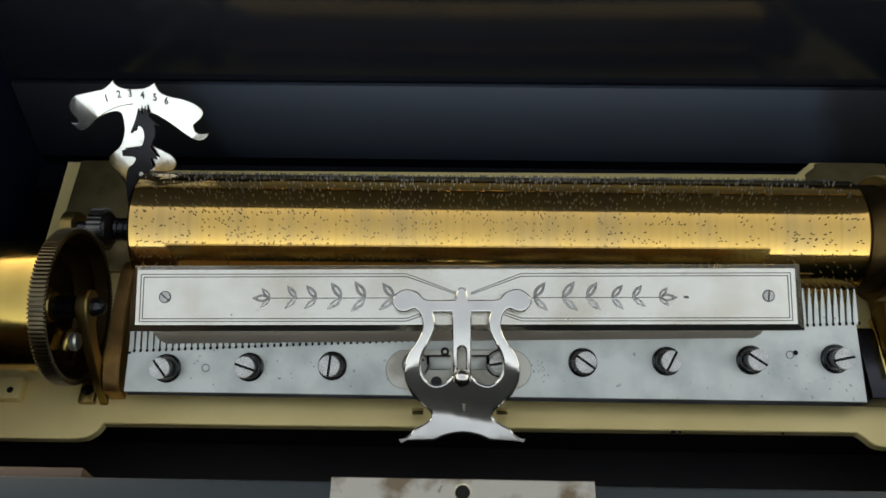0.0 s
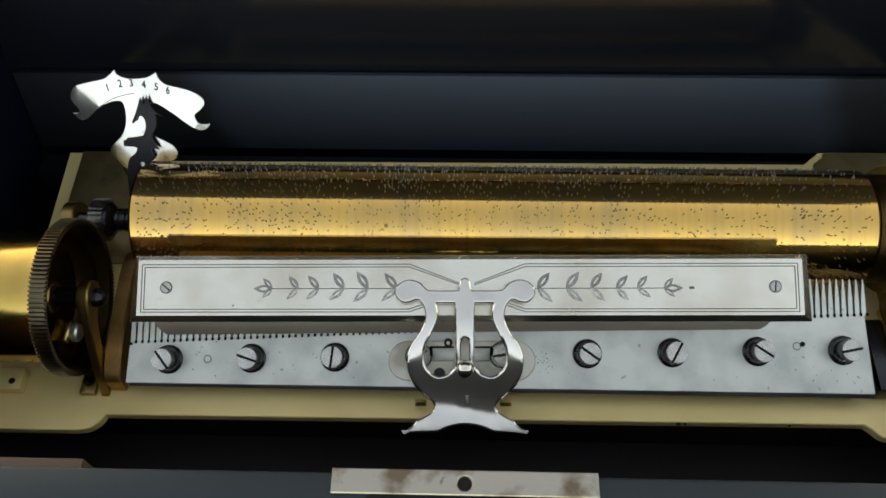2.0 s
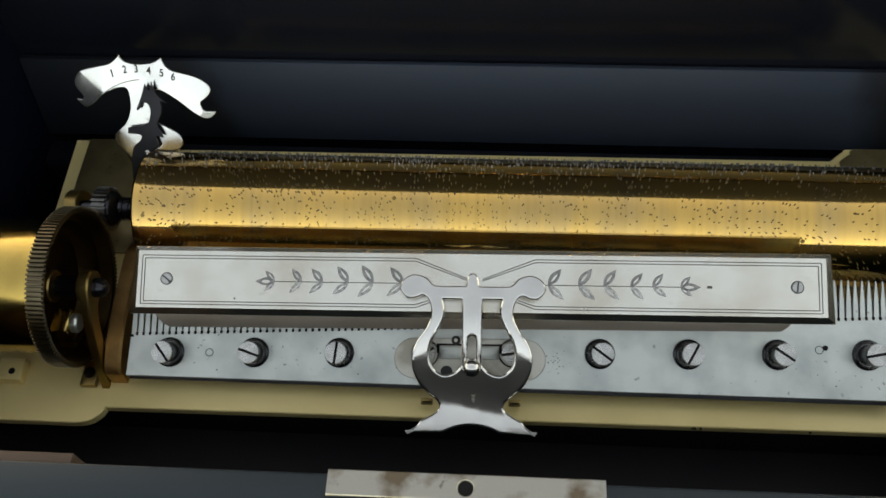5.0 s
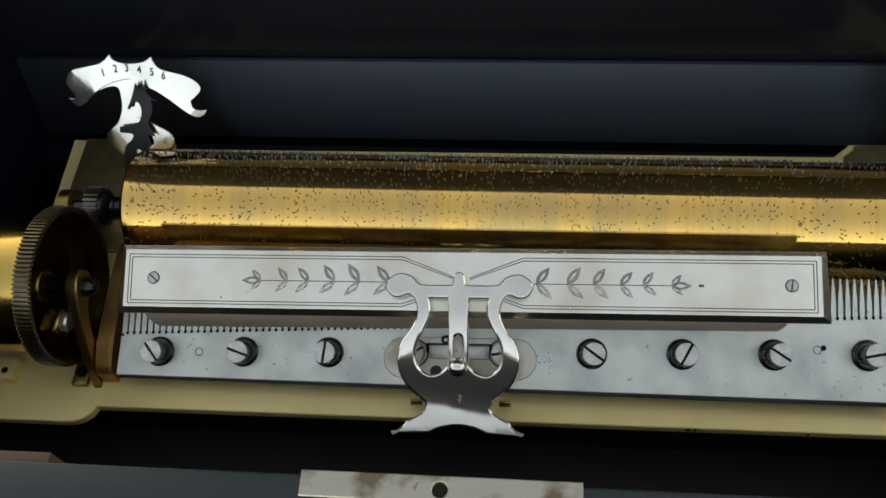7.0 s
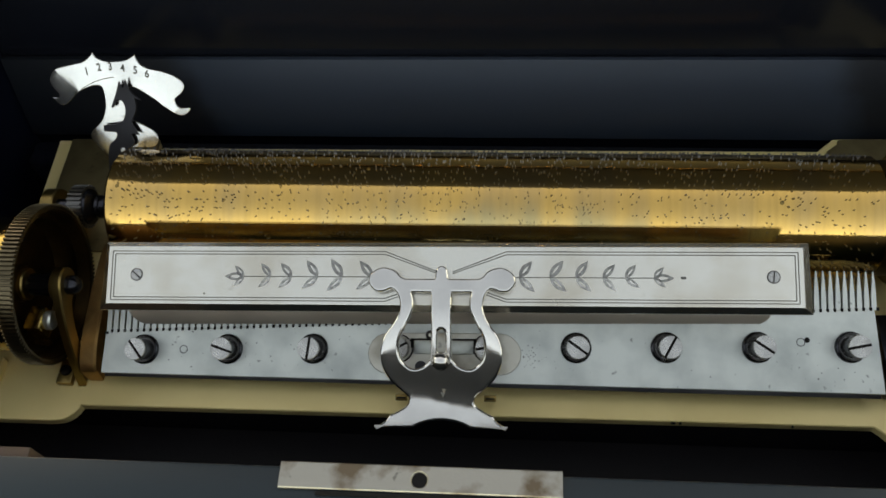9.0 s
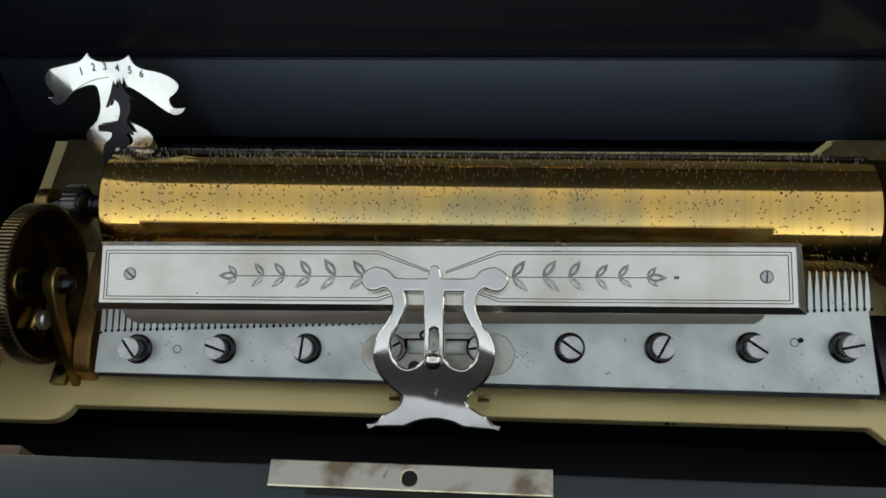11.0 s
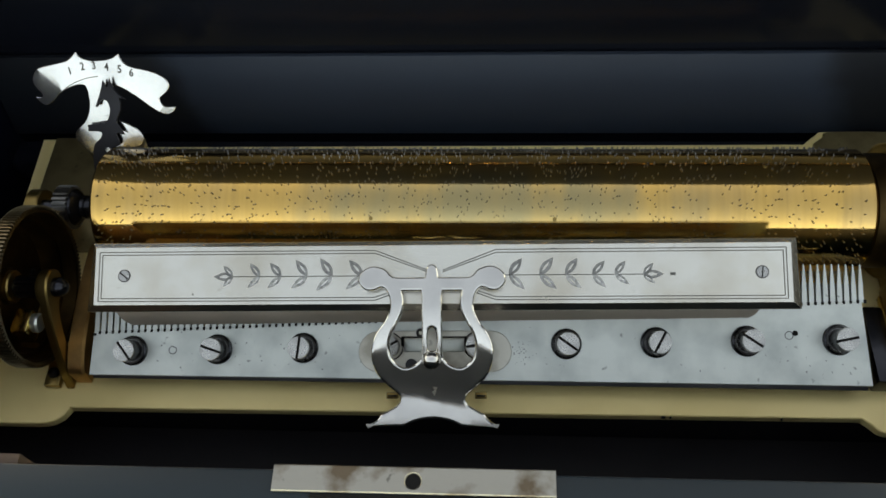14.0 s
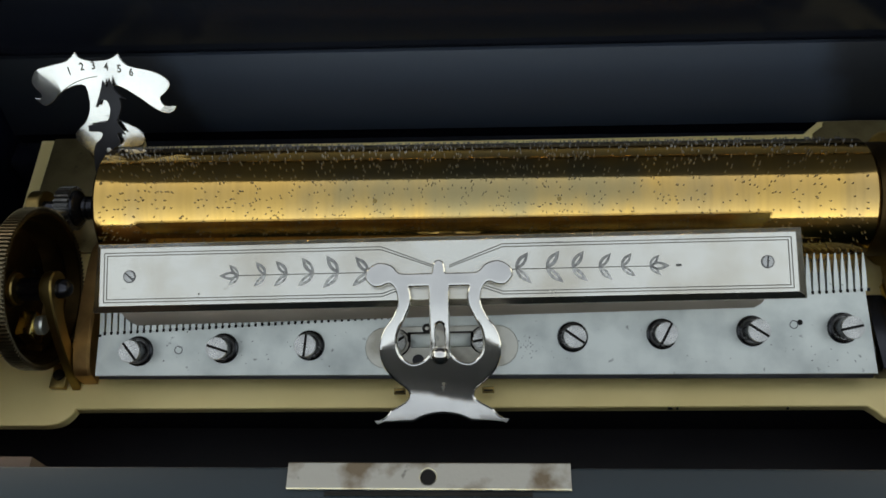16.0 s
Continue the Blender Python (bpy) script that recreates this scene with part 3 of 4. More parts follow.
def build_lyre():
    s = thing("lyre_bracket", "polished nickel lyre-shaped bracket over the comb", "bracket", LYRE)
    half = scaled([(0, 52.2), (1.5, 51.4), (2.0, 49.8), (2.2, 47.9, 1), (11.0, 47.9), (13.2, 48.6), (15.2, 50.6), (19.4, 51.6), (23.0, 49.6), (23.8, 46.4),
                   (21.6, 43.9), (18.8, 43.7), (16.2, 44.6), (14.4, 43.0), (13.5, 40.0), (13.8, 36.8), (15.4, 33.4), (18.0, 29.8), (19.5, 25.6), (19.5, 21.2),
                   (17.6, 16.4), (14.0, 12.7), (10.9, 9.9), (11.2, 7.2), (14.6, 5.0), (16.6, 4.1, 1), (18.2, 2.0), (21.4, 0.2, 1), (9.3, 0.1, 1), (5.4, 1.8), (0, 2.6)])
    win = scaled([(3.4, 43.4, 1), (9.7, 43.4, 1), (9.0, 40.6), (9.4, 37.2), (11.3, 33.1), (13.2, 29.2), (13.8, 25.4), (12.8, 21.6), (9.8, 19.1), (6.7, 19.4), (4.2, 21.3), (3.3, 24.5)])
    slot = scaled([(1.2, 30.2), (0, 31.6), (-1.2, 30.2), (-1.2, 24.8), (0, 23.8), (1.2, 24.8)])
    half, win, slot = ([(p[0] * 1.025, p[1] * 1.02, *p[2:]) for p in q] for q in (half, win, slot))
    holes = [curve(win), curve([(-p[0], *p[1:]) for p in win]), curve(slot)]
    bm = plate(curve(mirrored(half), 4), holes, 0.0030, 0.00085, soft=True)
    for i in range(1, 29):
        bmesh.ops.bisect_plane(bm, geom=bm.verts[:] + bm.edges[:] + bm.faces[:], dist=1e-6, plane_co=(0, 0.0015 * i, 0), plane_no=(0, 1, 0))
    for i in (-9, -8, -7, -6, -5, 5, 6, 7, 8, 9):
        bmesh.ops.bisect_plane(bm, geom=bm.verts[:] + bm.edges[:] + bm.faces[:], dist=1e-6, plane_co=(0.0021 * i, 0, 0), plane_no=(1, 0, 0))

    def dip(v, x):
        """The lower half is bowed a little towards the front."""
        steps, z = 60, 0.0
        out = 0.9 * max(0.0, abs(x) - 0.0125) - 0.0050
        for k in range(steps):
            u = 0.041 + (v - 0.041) * (k + 0.5) / steps
            a = 13.5 * max(0.0, min(1.0, (0.037 - u - out) / 0.012)) * max(0.0, min(1.0, (u - 0.0060 + 0.14 * x) / 0.008))
            z -= math.tan(radians(a)) * (0.041 - v) / steps
        return z

    for v in bm.verts:
        if v.co.y < 0.041:
            v.co.z += dip(v.co.y, v.co.x)
        if v.co.y < 0.036:
            v.co.y -= (0.036 - v.co.y) * 0.008
    part("lyre", bm, NICKEL_BRIGHT, s, smooth=10)
    bm = lathe([(0, 0.0)] + [(0.0015 + 0.0031 * math.sin(a), 0.0031 * math.cos(a)) for a in [radians(-30 + 12 * i) for i in range(10)]] + [(0.0046, 0)], 28)
    part("ball_screw", upright(bm, 0, 0.0217, -0.0018), NICKEL_BRIGHT, s, "round polished ball head")
    part("post", upright(lathe([(0, 0), (0, 0.0022), (-0.0175, 0.0022), (-0.0175, 0)], 20), 0, 0.0217, -0.0030), STEEL_EDGE, s)
    m = LYRE.inverted() @ COMB @ pose(-0.0128, 0.0116, 0, 0, 0, 0.9)

    def flat(name, bm, mat, label=""):
        bmesh.ops.transform(bm, matrix=m, verts=bm.verts)
        part(name, bm, mat, s, label)

    outl = arc(-0.0205, 0, 0.0075, 90, 270, 10) + arc(0.0205, 0, 0.0075, -90, 90, 10)
    flat("foot_plate", plate([Vector(p) for p in outl], (), 0.0012, 0.0002, pose(0, -0.0010, 0.0012)), NICKEL_WORN, "pale nickel plate with rounded ends")
    flat("cross_bar", box(-0.0112, 0.0108, -0.0012, 0.0036, 0.0012, 0.0022, 0.0003), STEEL)
    flat("gap", box(-0.0120, 0.0116, 0.0038, 0.0045, 0.0010, 0.0013), SLOT, "dark gap above the cross bar")
    for x in (-0.0122, 0.0108):
        flat("gap", box(x, x + 0.0010, 0.0010, 0.0045, 0.0010, 0.0024), SLOT)
    flat("guide", box(-0.0030, 0.0030, -0.0060, 0.0065, 0.0012, 0.0050, 0.0003), NICKEL_WORN)
    bm = upright(lathe([(0, 0.0007), (0.0004, 0.0010), (0.0006, 0.0013), (0.0004, 0.0016), (0, 0.0017)], 20), -0.0052, 0.0058, 0.0012)
    flat("ring", bm, STEEL_EDGE, "small dark steel ring")
    flat("ring", upright(lathe([(0, 0), (0, 0.0022), (0.0004, 0.0022), (0.0004, 0)], 20), -0.0085, -0.0058, 0.0010), STEEL_EDGE)
    for x in (-0.0180, 0.0145):
        lug = box(x, x + 0.0044, -0.0182, -0.0158, -0.0035, -0.0018, 0.0003)
        flat("lug", lug, BRASS_OLD, "small dull metal lug")
        flat("lug_slot", box(x + 0.0006, x + 0.0038, -0.0174, -0.0168, -0.0020, -0.0016), SLOT)
    mark = [Vector((-0.0006, 0.0121)), Vector((0.0007, 0.0119)), Vector((0.0001, 0.0104))]
    zz = dip(0.0115, 0.0)
    part("punch_mark", plate(mark, (), 0.0002, 0.00002, pose(0.0006, -0.0002, zz + 0.0001, 13)), NICKEL_WORN, s, "small triangular punch mark")


build_lyre()

# ---- pinned cylinder ----
CY, CZ, CR = 0.0637, 0.0262, 0.0229
CX0, CX1 = -0.1405, 0.1424


def build_cylinder():
    c = thing("pinned_cylinder", "shining brass cylinder set with fine steel pins", "cylinder", pose(0, CY, CZ))
    part("barrel", lathe([(CX0, 0.004), (CX0, CR - 0.0010), (CX0 + 0.0010, CR), (CX1 - 0.0010, CR), (CX1, CR - 0.0010), (CX1, 0.004)], 160), TURNED, c)
    rng = random.Random(7)
    bm_pts = []
    slot = PITCH / 6
    for i in range(TEETH):
        base = -0.1405 + i * PITCH
        for tune in range(6):
            x = base - PITCH / 2 + slot * (tune + 0.5)
            if not CX0 + 0.003 < x < CX1 - 0.003:
                continue
            a = rng.uniform(0, 20)
            dens = 0.95 if i < 72 else 0.6
            while a < 352:
                a += rng.expovariate(1 / (44.0 / dens)) + 5
                if rng.random() < 0.3:
                    a = round(a / 7.5) * 7.5 + rng.uniform(-0.5, 0.5)
                bm_pts.append((x + rng.uniform(-0.00008, 0.00008), radians(a)))
    for g in range(120):
        # runs and trills: short stepped groups over neighbouring teeth
        i0, a0, n, tune = rng.randrange(6, TEETH - 10), rng.uniform(0, 350), rng.randint(3, 7), rng.randrange(6)
        step = rng.choice((-2.2, 0.0, 0.0, 2.2, 3.5))
        for j in range(n):
            bm_pts.append((-0.1405 + (i0 + j) * PITCH + slot * (tune - 2.5), radians(a0 + j * step)))
    verts, faces = [], []
    for x, a in bm_pts:
        k = len(verts)
        ca, sa = math.cos(a), math.sin(a)
        for r, w in ((CR - 0.0003, 0.00020), (CR + 0.00080, 0.00014)):
            lean = 0.012 if r > CR else 0.0
            cl, sl = math.cos(a - lean), math.sin(a - lean)
            for du, dv in ((-w, -w), (w, -w), (w, w), (-w, w)):
                verts.append((x + du, r * cl - dv * sl, r * sl + dv * cl))
        for f in ((0, 1, 5, 4), (1, 2, 6, 5), (2, 3, 7, 6), (3, 0, 4, 7), (4, 5, 6, 7)):
            faces.append(tuple(k + q for q in f))
    me = bpy.data.meshes.new("pins")
    me.from_pydata(verts, [], faces)
    me.materials.append(PIN)
    pins = new("pinning", me)
    pins.parent = c
    tagged(pins, "thousands of fine dark steel points", kind="stuff")
    # dark spots: filler plugs on the surface
    for x, a in ((-0.1355, -40), (0.105, -32), (-0.042, -62), (0.03, 20), (-0.09, 60), (-0.036, 20)):
        bm = lathe([(0, 0), (0, 0.0008), (0.0002, 0.0007), (0.0002, 0)], 12)
        m = Matrix.Rotation(radians(a + 200), 4, "X") @ Matrix.Translation((x, CR - 0.00005, 0)) @ Matrix.Rotation(radians(90), 4, "Z")
        part("plug", bm, BRASS_OLD, c, at=m)
    # arbor, collars and steel pinion at the left end
    grooves = []
    for k in range(5):
        x = CX0 - 0.0128 + 0.0026 * k
        grooves += [(x, 0.0042), (x + 0.0003, 0.0047), (x + 0.0016, 0.0047), (x + 0.0019, 0.0042)]
    part("arbor", lathe([(CX0 - 0.034, 0), (CX0 - 0.034, 0.0030), (CX0 - 0.0135, 0.0030)] + grooves + [(CX0 + 0.001, 0.0042)], 32), BLUED, c, "dark grooved steel arbor")
    part("arbor", lathe([(CX1 - 0.001, 0.005), (CX1 + 0.030, 0.005), (CX1 + 0.030, 0)], 24), BLUED, c)
    part("pinion", gear(0.0087, 0.0075, 26, 0.0056, pose(CX0 - 0.0218, 0, 0)), PINION, c, "dark steel pinion with fine teeth")
    part("pinion_boss", lathe([(CX0 - 0.0163, 0.0), (CX0 - 0.0163, 0.0072), (CX0 - 0.0152, 0.0070), (CX0 - 0.0138, 0.0056), (CX0 - 0.0132, 0.0048), (CX0 - 0.0132, 0)], 32), BLUED, c)
    part("flange", lathe([(CX1 + 0.0012, 0.0), (CX1 + 0.0012, 0.0205), (CX1 + 0.0030, 0.0215), (CX1 + 0.0090, 0.0215), (CX1 + 0.0090, 0)], 64), BRASS_DARK, c, "dark browned end flange")
    part("end_gear", gear(0.0252, 0.0240, 110, 0.0040, pose(CX1 + 0.0095, 0, 0)), BRASS_OLD, c, "brown brass toothed wheel")
    return c


def gear(ro, ri, teeth, width, m=None, bore=0.0015):
    """A toothed wheel on the x axis, from x = 0 to width, with a round bore."""
    b = bmesh.new()
    prof = []
    for i in range(teeth):
        a = 2 * math.pi / teeth
        for f, r in ((0.0, ri), (0.25, ri), (0.38, ro), (0.80, ro), (0.93, ri)):
            prof.append((r, (i + f) * a))
    k = len(prof)
    rings = [[b.verts.new((x, (bore if inner else r) * math.cos(t), (bore if inner else r) * math.sin(t))) for r, t in prof]
             for x, inner in ((0, True), (0, False), (width, False), (width, True))]
    for p, q in zip(rings, rings[1:] + rings[:1]):
        for i in range(k):
            b.faces.new((p[i], p[(i + 1) % k], q[(i + 1) % k], q[i]))
    if m is not None:
        bmesh.ops.transform(b, matrix=m, verts=b.verts)
    return b


CYL = build_cylinder()

# ---- spring barrel with great wheel ----
GX, GY, GZ = -0.1592, 0.0245, 0.0330


def build_spring_barrel():
    s = thing("spring_barrel", "brass spring barrel with a large toothed wheel", "gear", pose(GX, GY, GZ))
    part("great_wheel", gear(0.0296, 0.0284, 116, 0.0058, pose(-0.0024, 0, 0), 0.0276), WHEEL, s, "brown brass toothed wheel")
    part("wheel_face", lathe([(0.0031, 0.0278), (0.0026, 0.0271), (-0.0022, 0.0262), (-0.0024, 0.0246), (-0.0080, 0.0242), (-0.0095, 0.0232), (-0.0095, 0.0070), (-0.0080, 0.0066), (-0.0080, 0)], 64), BRASS_DARK, s)
    part("drum", lathe([(-0.040, 0), (-0.040, 0.0232), (-0.0385, 0.0248), (-0.0036, 0.0248), (-0.0025, 0.0250)], 72), DRUM, s, "polished brass drum")
    for a in (20, 110, 200, 290):
        bm = lathe([(-0.0095, 0), (-0.0095, 0.0016), (-0.0085, 0.0014), (-0.0085, 0)], 14)
        bmesh.ops.translate(bm, vec=(0, 0.017 * math.cos(radians(a)), 0.017 * math.sin(radians(a))), verts=bm.verts)
        part("rivet", bm, BLUED, s)
    return s


BARREL = build_spring_barrel()


def build_bracket():
    s = thing("barrel_bracket", "tarnished brass bracket holding the spring barrel arbor", "bracket", pose(-0.1525, 0.0, 0))
    m = Matrix(((0, 0, 1, -0.0035), (1, 0, 0, 0), (0, 1, 0, 0), (0, 0, 0, 1)))
    line = scaled([(-2, 0, 1), (7, 0, 1), (9.5, 12), (15, 22), (20.5, 27.5), (26, 28), (30.5, 33), (28, 39), (22.5, 40), (17, 35.5), (10, 26), (3, 13)])
    wall = scaled([(0.5, 0, 1), (55, 0, 1), (55, 15, 1), (48, 19), (30, 18), (12, 15), (3, 11), (0.5, 8, 1)])
    part("side_plate", plate(curve(wall), (), 0.0060, 0.0008, Matrix.Translation((0.0117, 0, 0)) @ m), SIDE_BRASS, s, "brown brass side plate")
    part("upright", plate(curve(line), (), 0.0030, 0.0005, Matrix.Translation((0.0052, 0, 0)) @ m), BRASS_OLD, s)
    part("foot", box(-0.0095, -0.0035, -0.0020, 0.0080, 0, 0.0030, 0.0004), BRASS_OLD, s)
    part("foot_screw", upright(lathe([(0, 0), (0, 0.0022), (0.0010, 0.0020), (0.0010, 0)], 20), -0.0065, 0.003, 0.003), BLUED, s)
    y, z = 0.0240, 0.0335
    for x, r0, mat, name in ((-0.0160, 0.0060, BRASS_OLD, "collar"), (-0.0028, 0.0064, BRASS_OLD, "collar")):
        bm = lathe([(x, 0), (x, r0 - 0.0004), (x + 0.0005, r0), (x + 0.0025, r0), (x + 0.003, r0 - 0.0004), (x + 0.003, 0)], 32)
        bmesh.ops.translate(bm, vec=(0, y, z), verts=bm.verts)
        part(name, bm, mat, s, "worn yellow brass collar")
    part("stop_pinion", gear(0.0042, 0.0031, 10, 0.0100, pose(-0.0120, y, z)), BLUED, s)
    bm = lathe([(-0.001, 0), (-0.001, 0.0036)] + [(0.0010 + 0.0036 * math.sin(radians(d)), 0.0036 * math.cos(radians(d))) for d in range(0, 90, 12)] + [(0.0046, 0)], 28)
    bmesh.ops.translate(bm, vec=(0.0022, y, z), verts=bm.verts)
    part("end_cap", bm, BLUED, s, "dark polished round cap")
    bm = box(-0.0130, -0.0062, 0.0075, 0.0175, 0.0200, 0.0300, 0.0016)
    part("stop_finger", bm, BRASS, s)
    part("stop_block", box(-0.0160, -0.0092, 0.0040, 0.0105, 0.0085, 0.0150, 0.0008), BRASS_OLD, s)
    bm = lathe([(-0.0064, 0), (-0.0064, 0.0036), (-0.0045, 0.0036), (-0.0038, 0.0031), (-0.0038, 0)], 28)
    bmesh.ops.translate(bm, vec=(0, 0.0130, 0.0262), verts=bm.verts)
    part("stop_screw", bm, STEEL, s, "blue-grey steel screw head")
    part("arbor", lathe([(-0.0180, 0), (-0.0180, 0.0028), (-0.0015, 0.0028), (-0.0015, 0)], 20), BLUED, s, at=pose(0, y, z))


build_bracket()


def build_cylinder_bridge():
    s = thing("cylinder_bridge", "tarnished brass bridge block carrying the cylinder arbor", "bracket", pose(-0.176, 0.064, 0))
    m = Matrix(((0, 0, 1, 0), (1, 0, 0, 0), (0, 1, 0, 0), (0, 0, 0, 1)))
    line = scaled([(-10, 0, 1), (12, 0, 1), (11, 14), (7, 28), (0, 32), (-6, 28), (-9, 14)])
    part("block", plate(curve(line), (), 0.0050, 0.0004, Matrix.Translation((0.0065, 0, 0)) @ m), BRASS_OLD, s)
    part("base_plate", box(-0.0140, 0.0270, -0.0060, 0.0535, 0.0002, 0.0018, 0.0004), DULL_BRASS, s, "dull brown brass base plate")
    part("bridge_screw", upright(lathe([(0, 0), (0, 0.0036), (0.0016, 0.0034), (0.0016, 0)], 24), -0.0075, 0.008, 0.0016), SCREW, s, "bright slotted screw")
    t = thing("cylinder_bridge", "tarnished brass bridge block carrying the cylinder arbor", "bracket", pose(0.168, 0.064, 0))
    part("block", plate(curve(line), (), 0.0060, 0.0004, Matrix.Translation((0.004, 0, 0)) @ m), BRASS_OLD, t)
    # added plate: its dull brown stands in for shade on the right bed tab
    shade_tab = [(-0.0180, 0.0545), (-0.0150, 0.0568), (0.0108, 0.0568), (0.0142, 0.0552), (0.0172, 0.0450, 1), (0.0172, 0.0210, 1), (-0.0230, 0.0210, 1), (-0.0230, 0.0505, 1)]
    part("base_plate", plate(curve(shade_tab), (), 0.0014, 0.0003, pose(0, 0, 0.0016)), DULL_BRASS, t, "dull brown brass base plate")
    part("block_foot", box(-0.010, 0.012, -0.024, -0.008, 0, 0.012, 0.001), BRASS_OLD, t)


build_cylinder_bridge()


def build_governor():
    s = thing("governor", "brass and steel governor frame on the bedplate", "governor", pose(0.160, 0.020, 0))
    part("cock", box(-0.0150, 0.004, -0.018, 0.012, 0.0, 0.010, 0.001), BLUED, s, "dark steel block")
    part("cock", box(-0.0080, 0.006, 0.000, 0.018, 0.010, 0.022, 0.001), BRASS_OLD, s, "tarnished brass block")
    part("edge_strip", box(-0.0092, -0.0082, -0.010, 0.015, 0.0100, 0.0128, 0.0003), BRASS, s, "bright brass edge")
    part("worm", upright(lathe([(0, 0), (0, 0.0020), (0.030, 0.0016), (0.030, 0)], 16), 0.001, 0.006, 0.006), BLUED, s)
    part("cock_screw", upright(lathe([(0, 0), (0, 0.0022), (0.0012, 0.0020), (0.0012, 0)], 20), -0.001, -0.008, 0.010), SCREW, s)


build_governor()


def build_ear():
    s = thing("winding_bracket", "small brass angle bracket with a screw hole", "bracket", pose(-0.1895, 0.0035, 0))
    part("angle", box(-0.006, 0.0045, -0.005, 0.004, 0, 0.0045, 0.0006), BED, s)
    bm = lathe([(0, 0), (0, 0.0013), (0.0002, 0.0013), (0.0002, 0)], 16)
    part("hole", upright(bm, 0.0005, -0.0015, 0.0044), SLOT, s)


build_ear()

# ---- tune indicator ----
IND = Matrix.Translation((0, 0.086, 0.039)) @ pose(0, 0, 0, 54, 0, 0)


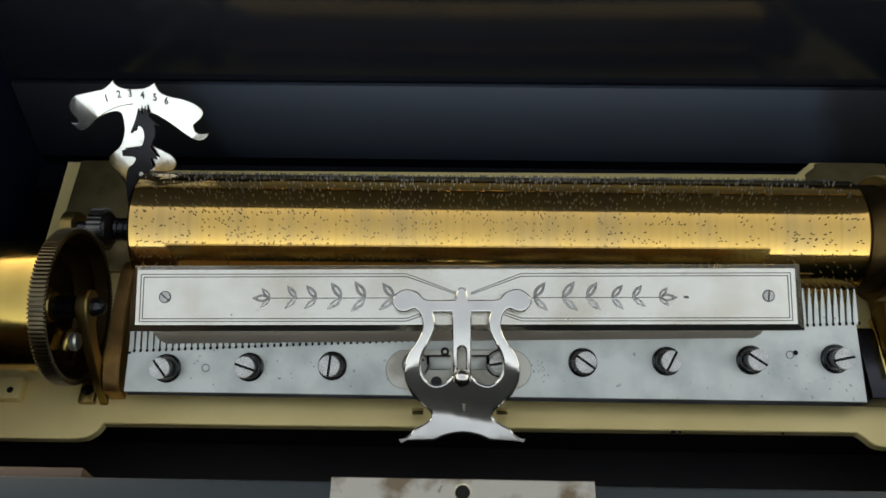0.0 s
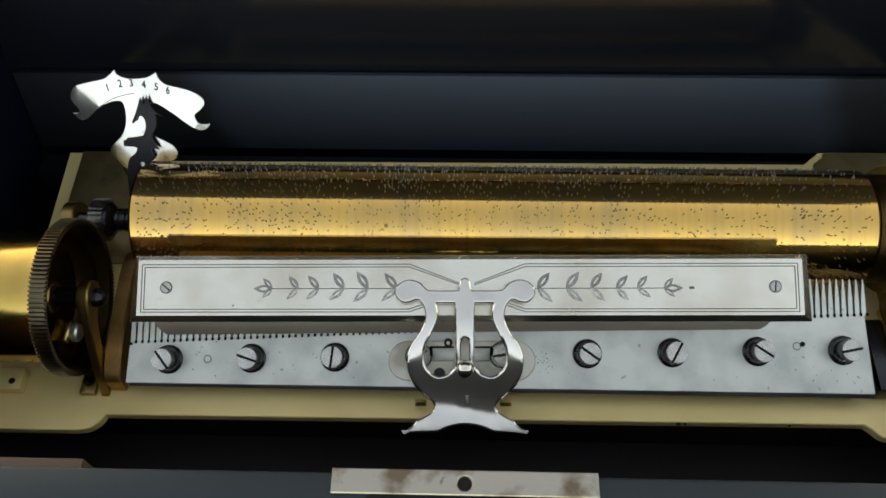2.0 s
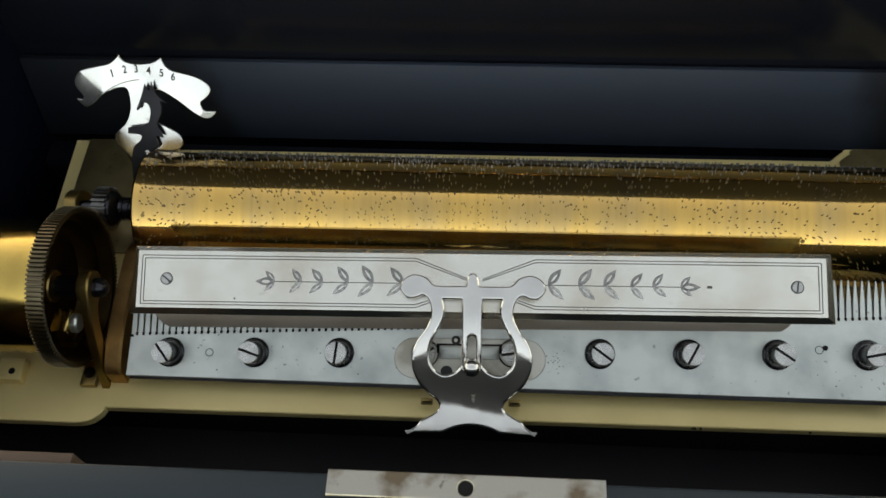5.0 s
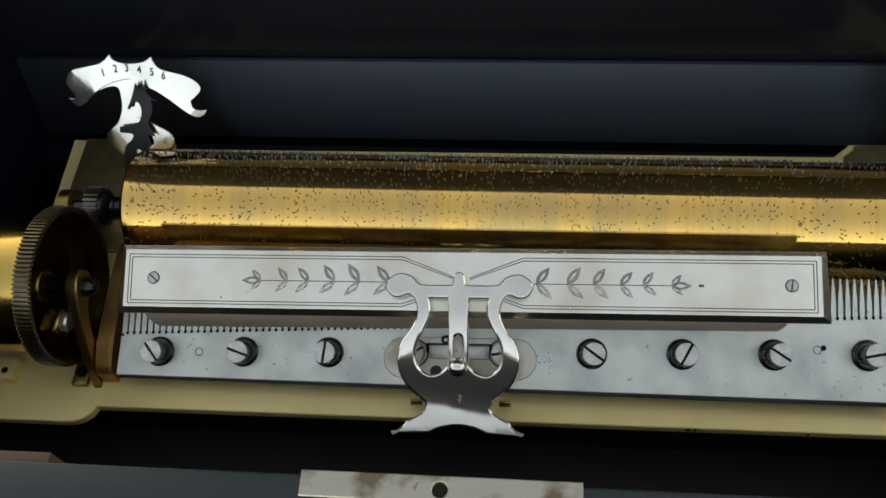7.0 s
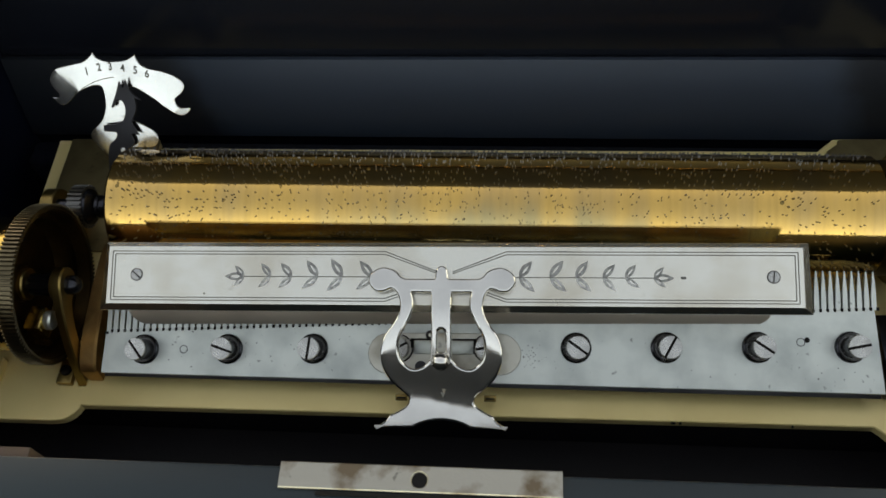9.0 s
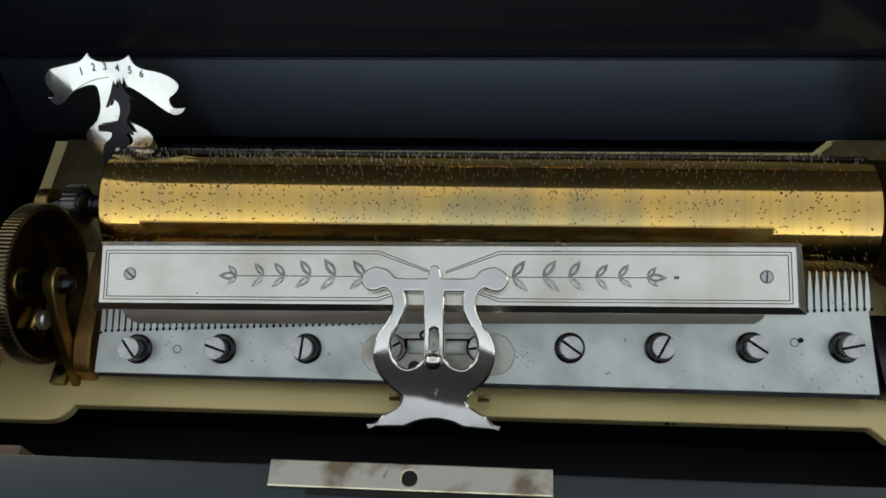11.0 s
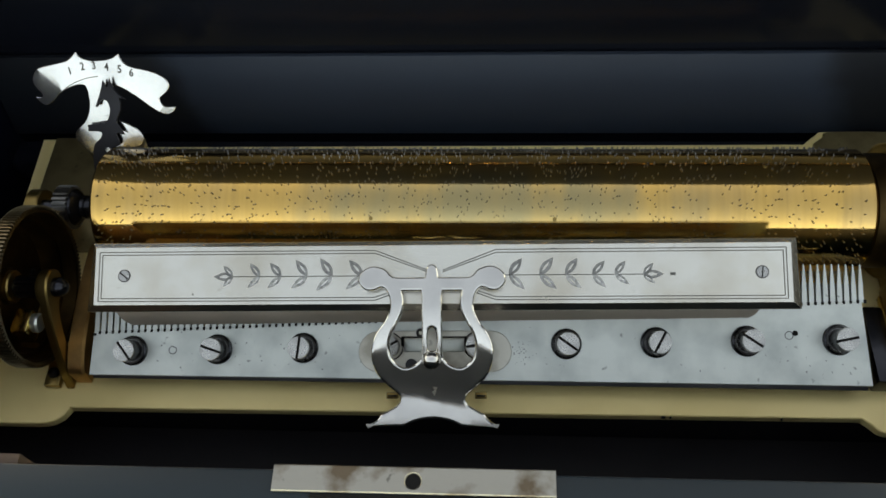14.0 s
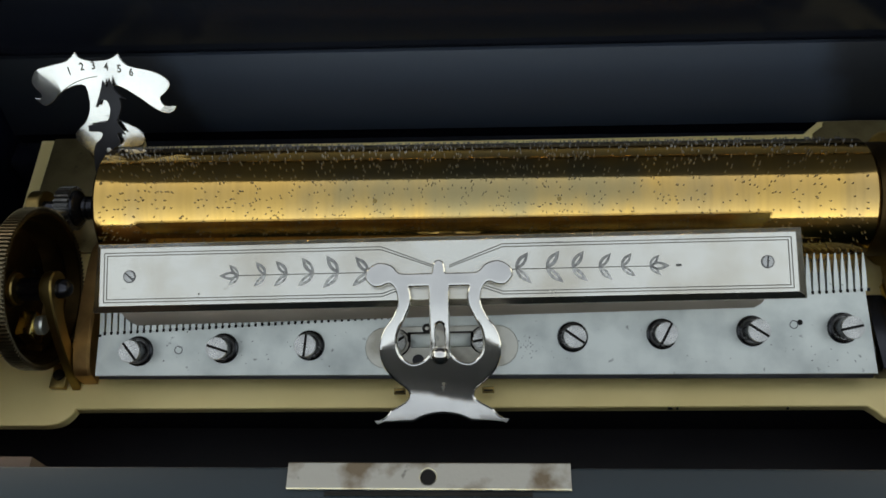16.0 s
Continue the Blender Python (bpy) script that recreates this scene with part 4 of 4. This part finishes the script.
def build_indicator():
    s = thing("tune_indicator", "polished nickel tune indicator plate with numbers one to six", "indicator", IND)
    line = scaled([(-166.9, 28.8), (-160.3, 30.7), (-155.2, 31.8), (-152.6, 33.4), (-150.6, 35.4, 1), (-149.2, 33.4), (-145.5, 32.1), (-140.0, 32.2), (-136.8, 33.0), (-134.2, 34.5, 1),
                   (-132.9, 31.6), (-130.0, 29.6), (-123.5, 28.1), (-119.4, 26.5), (-116.8, 24.4), (-116.2, 21.8), (-118.2, 19.4), (-120.4, 17.6), (-120.1, 15.2), (-118.2, 14.1),
                   (-114.6, 14.3, 1), (-115.9, 12.2), (-118.4, 11.1), (-121.2, 12.0), (-125.0, 14.6), (-129.6, 18.3), (-136.4, 22.3), (-139.7, 19.6), (-140.6, 12.2), (-138.7, 9.4),
                   (-133.9, 6.9), (-130.7, 4.8), (-129.3, 1.5), (-130.8, -1.2), (-134.0, -2.0), (-141.5, -2.2), (-146.2, -5.8), (-150.1, -14.2, 1), (-150.9, -6.9), (-153.8, -2.8), (-156.6, 0.7),
                   (-156.6, 3.6), (-154.7, 5.6), (-151.2, 8.8), (-148.9, 13.7), (-148.4, 18.3), (-148.8, 21.9), (-150.3, 22.9), (-153.8, 22.4), (-159.3, 19.9), (-161.8, 17.5),
                   (-165.0, 15.2), (-167.8, 14.8), (-170.6, 17.8, 1), (-167.9, 17.7), (-167.4, 19.3), (-169.4, 22.0), (-169.8, 25.0)])
    bm = plate(curve(line, 4), (), 0.0009, 0.0002)
    # the scroll ends are bent back along a crease
    for p, q, slope in (((-0.1672, 0.0292), (-0.1572, 0.0192), 0.15), ((-0.1542, 0.0050), (-0.1478, -0.0078), 0.15), ((-0.1172, 0.0170), (-0.1215, 0.0120), 0.14)):
        p, q = Vector((*p, 0)), Vector((*q, 0))
        n = (q - p).normalized().cross(Vector((0, 0, 1)))
        if p.x > -0.13:
            n = -n
        near = [f for f in bm.faces if (f.calc_center_median() - (p + q) / 2).length < 0.5]
        bmesh.ops.bisect_plane(bm, geom=bm.verts[:] + bm.edges[:] + near, dist=1e-6, plane_co=p, plane_no=n)
        for v in bm.verts:
            d = (Vector((v.co.x, v.co.y, 0)) - p).dot(n)
            if d > 0 and (v.co - (p + q) / 2).length < 0.014:
                v.co.z -= d * slope
    part("dial_plate", bm, DIAL, s)
    for d, x, y in zip("123456", (-154.0, -148.8, -144.3, -139.4, -134.5, -130.1), (28.2, 29.8, 30.1, 29.5, 28.7, 27.3)):
        cu = bpy.data.curves.new("numeral", "FONT")
        cu.body, cu.size, cu.align_x, cu.align_y, cu.extrude = d, 0.0041, "CENTER", "CENTER", 0.00004
        cu.offset = 0.00008
        tmp = new("numeral", cu)
        bpy.context.view_layer.update()
        me = bpy.data.meshes.new_from_object(tmp.evaluated_get(bpy.context.evaluated_depsgraph_get()))
        bpy.data.objects.remove(tmp)
        me.materials.clear()
        me.materials.append(INK)
        ob = new("numeral", me)
        ob.parent = s
        ob.matrix_basis = pose(x * 0.001, y * 0.001, 0.00006, 0, 0, (-142 - x) * 0.7) @ Matrix.Diagonal((0.85, 1.0, 1, 1))
    groove = [Vector((-0.1415 + 0.028 * math.sin(radians(a)), -0.0017 + 0.0278 * math.cos(radians(a)))) for a in range(-40, -2, 3)]
    part("engraved_line", strip(groove, 0.0003, 0.00005), ENGRAVED, s, smooth=0)
    ptr = scaled([(-140.9, 25.0, 1), (-139.6, 22.4), (-138.3, 25.9, 1), (-136.9, 21.4), (-133.1, 17.5, 1), (-135.5, 18.2, 1), (-135.5, 13.8), (-138.0, 8.9), (-137.2, 6.6), (-135.8, 3.7, 1),
                  (-138.9, 4.0), (-138.3, 0.1), (-141.3, -2.0), (-145.5, -5.4), (-150.6, -16.0, 1), (-150.1, -6.4), (-148.6, -0.4), (-145.7, 2.2), (-145.1, 4.6), (-150.0, 5.0, 1),
                  (-149.8, 7.5, 1), (-144.2, 8.3), (-141.5, 9.6), (-140.0, 13.8), (-140.7, 17.0), (-142.8, 17.4), (-144.4, 14.7), (-145.5, 14.9, 1), (-143.1, 19.5)])
    p = part("pointer", plate(curve(ptr, 4), (), 0.0007, 0.0002, pose(0, 0, 0.0022)), POINTER, s, "dark blued steel pointer")
    part("pivot", upright(lathe([(-0.0015, 0), (-0.0015, 0.0011), (0.0003, 0.0011), (0.0006, 0.0006), (0.0006, 0)], 16), -0.1432, -0.0025, 0.0022), SCREW, p)
    m = IND.inverted()
    bm = box(-0.155, -0.144, 0.0865, 0.0900, 0.0, 0.0375, 0.0006)
    bmesh.ops.transform(bm, matrix=m, verts=bm.verts)
    part("stand", bm, BRASS_OLD, s)


build_indicator()


def motions():
    walk(CYL, [(t, pose(0, CY, CZ, -6.25 * t)) for t in (0, 2, 4, 6, 8, 10, 12, 14, 16)])
    walk(BARREL, [(t, pose(GX, GY, GZ, 1.95 * t)) for t in (0, 2, 4, 6, 8, 10, 12, 14, 16)])


motions()
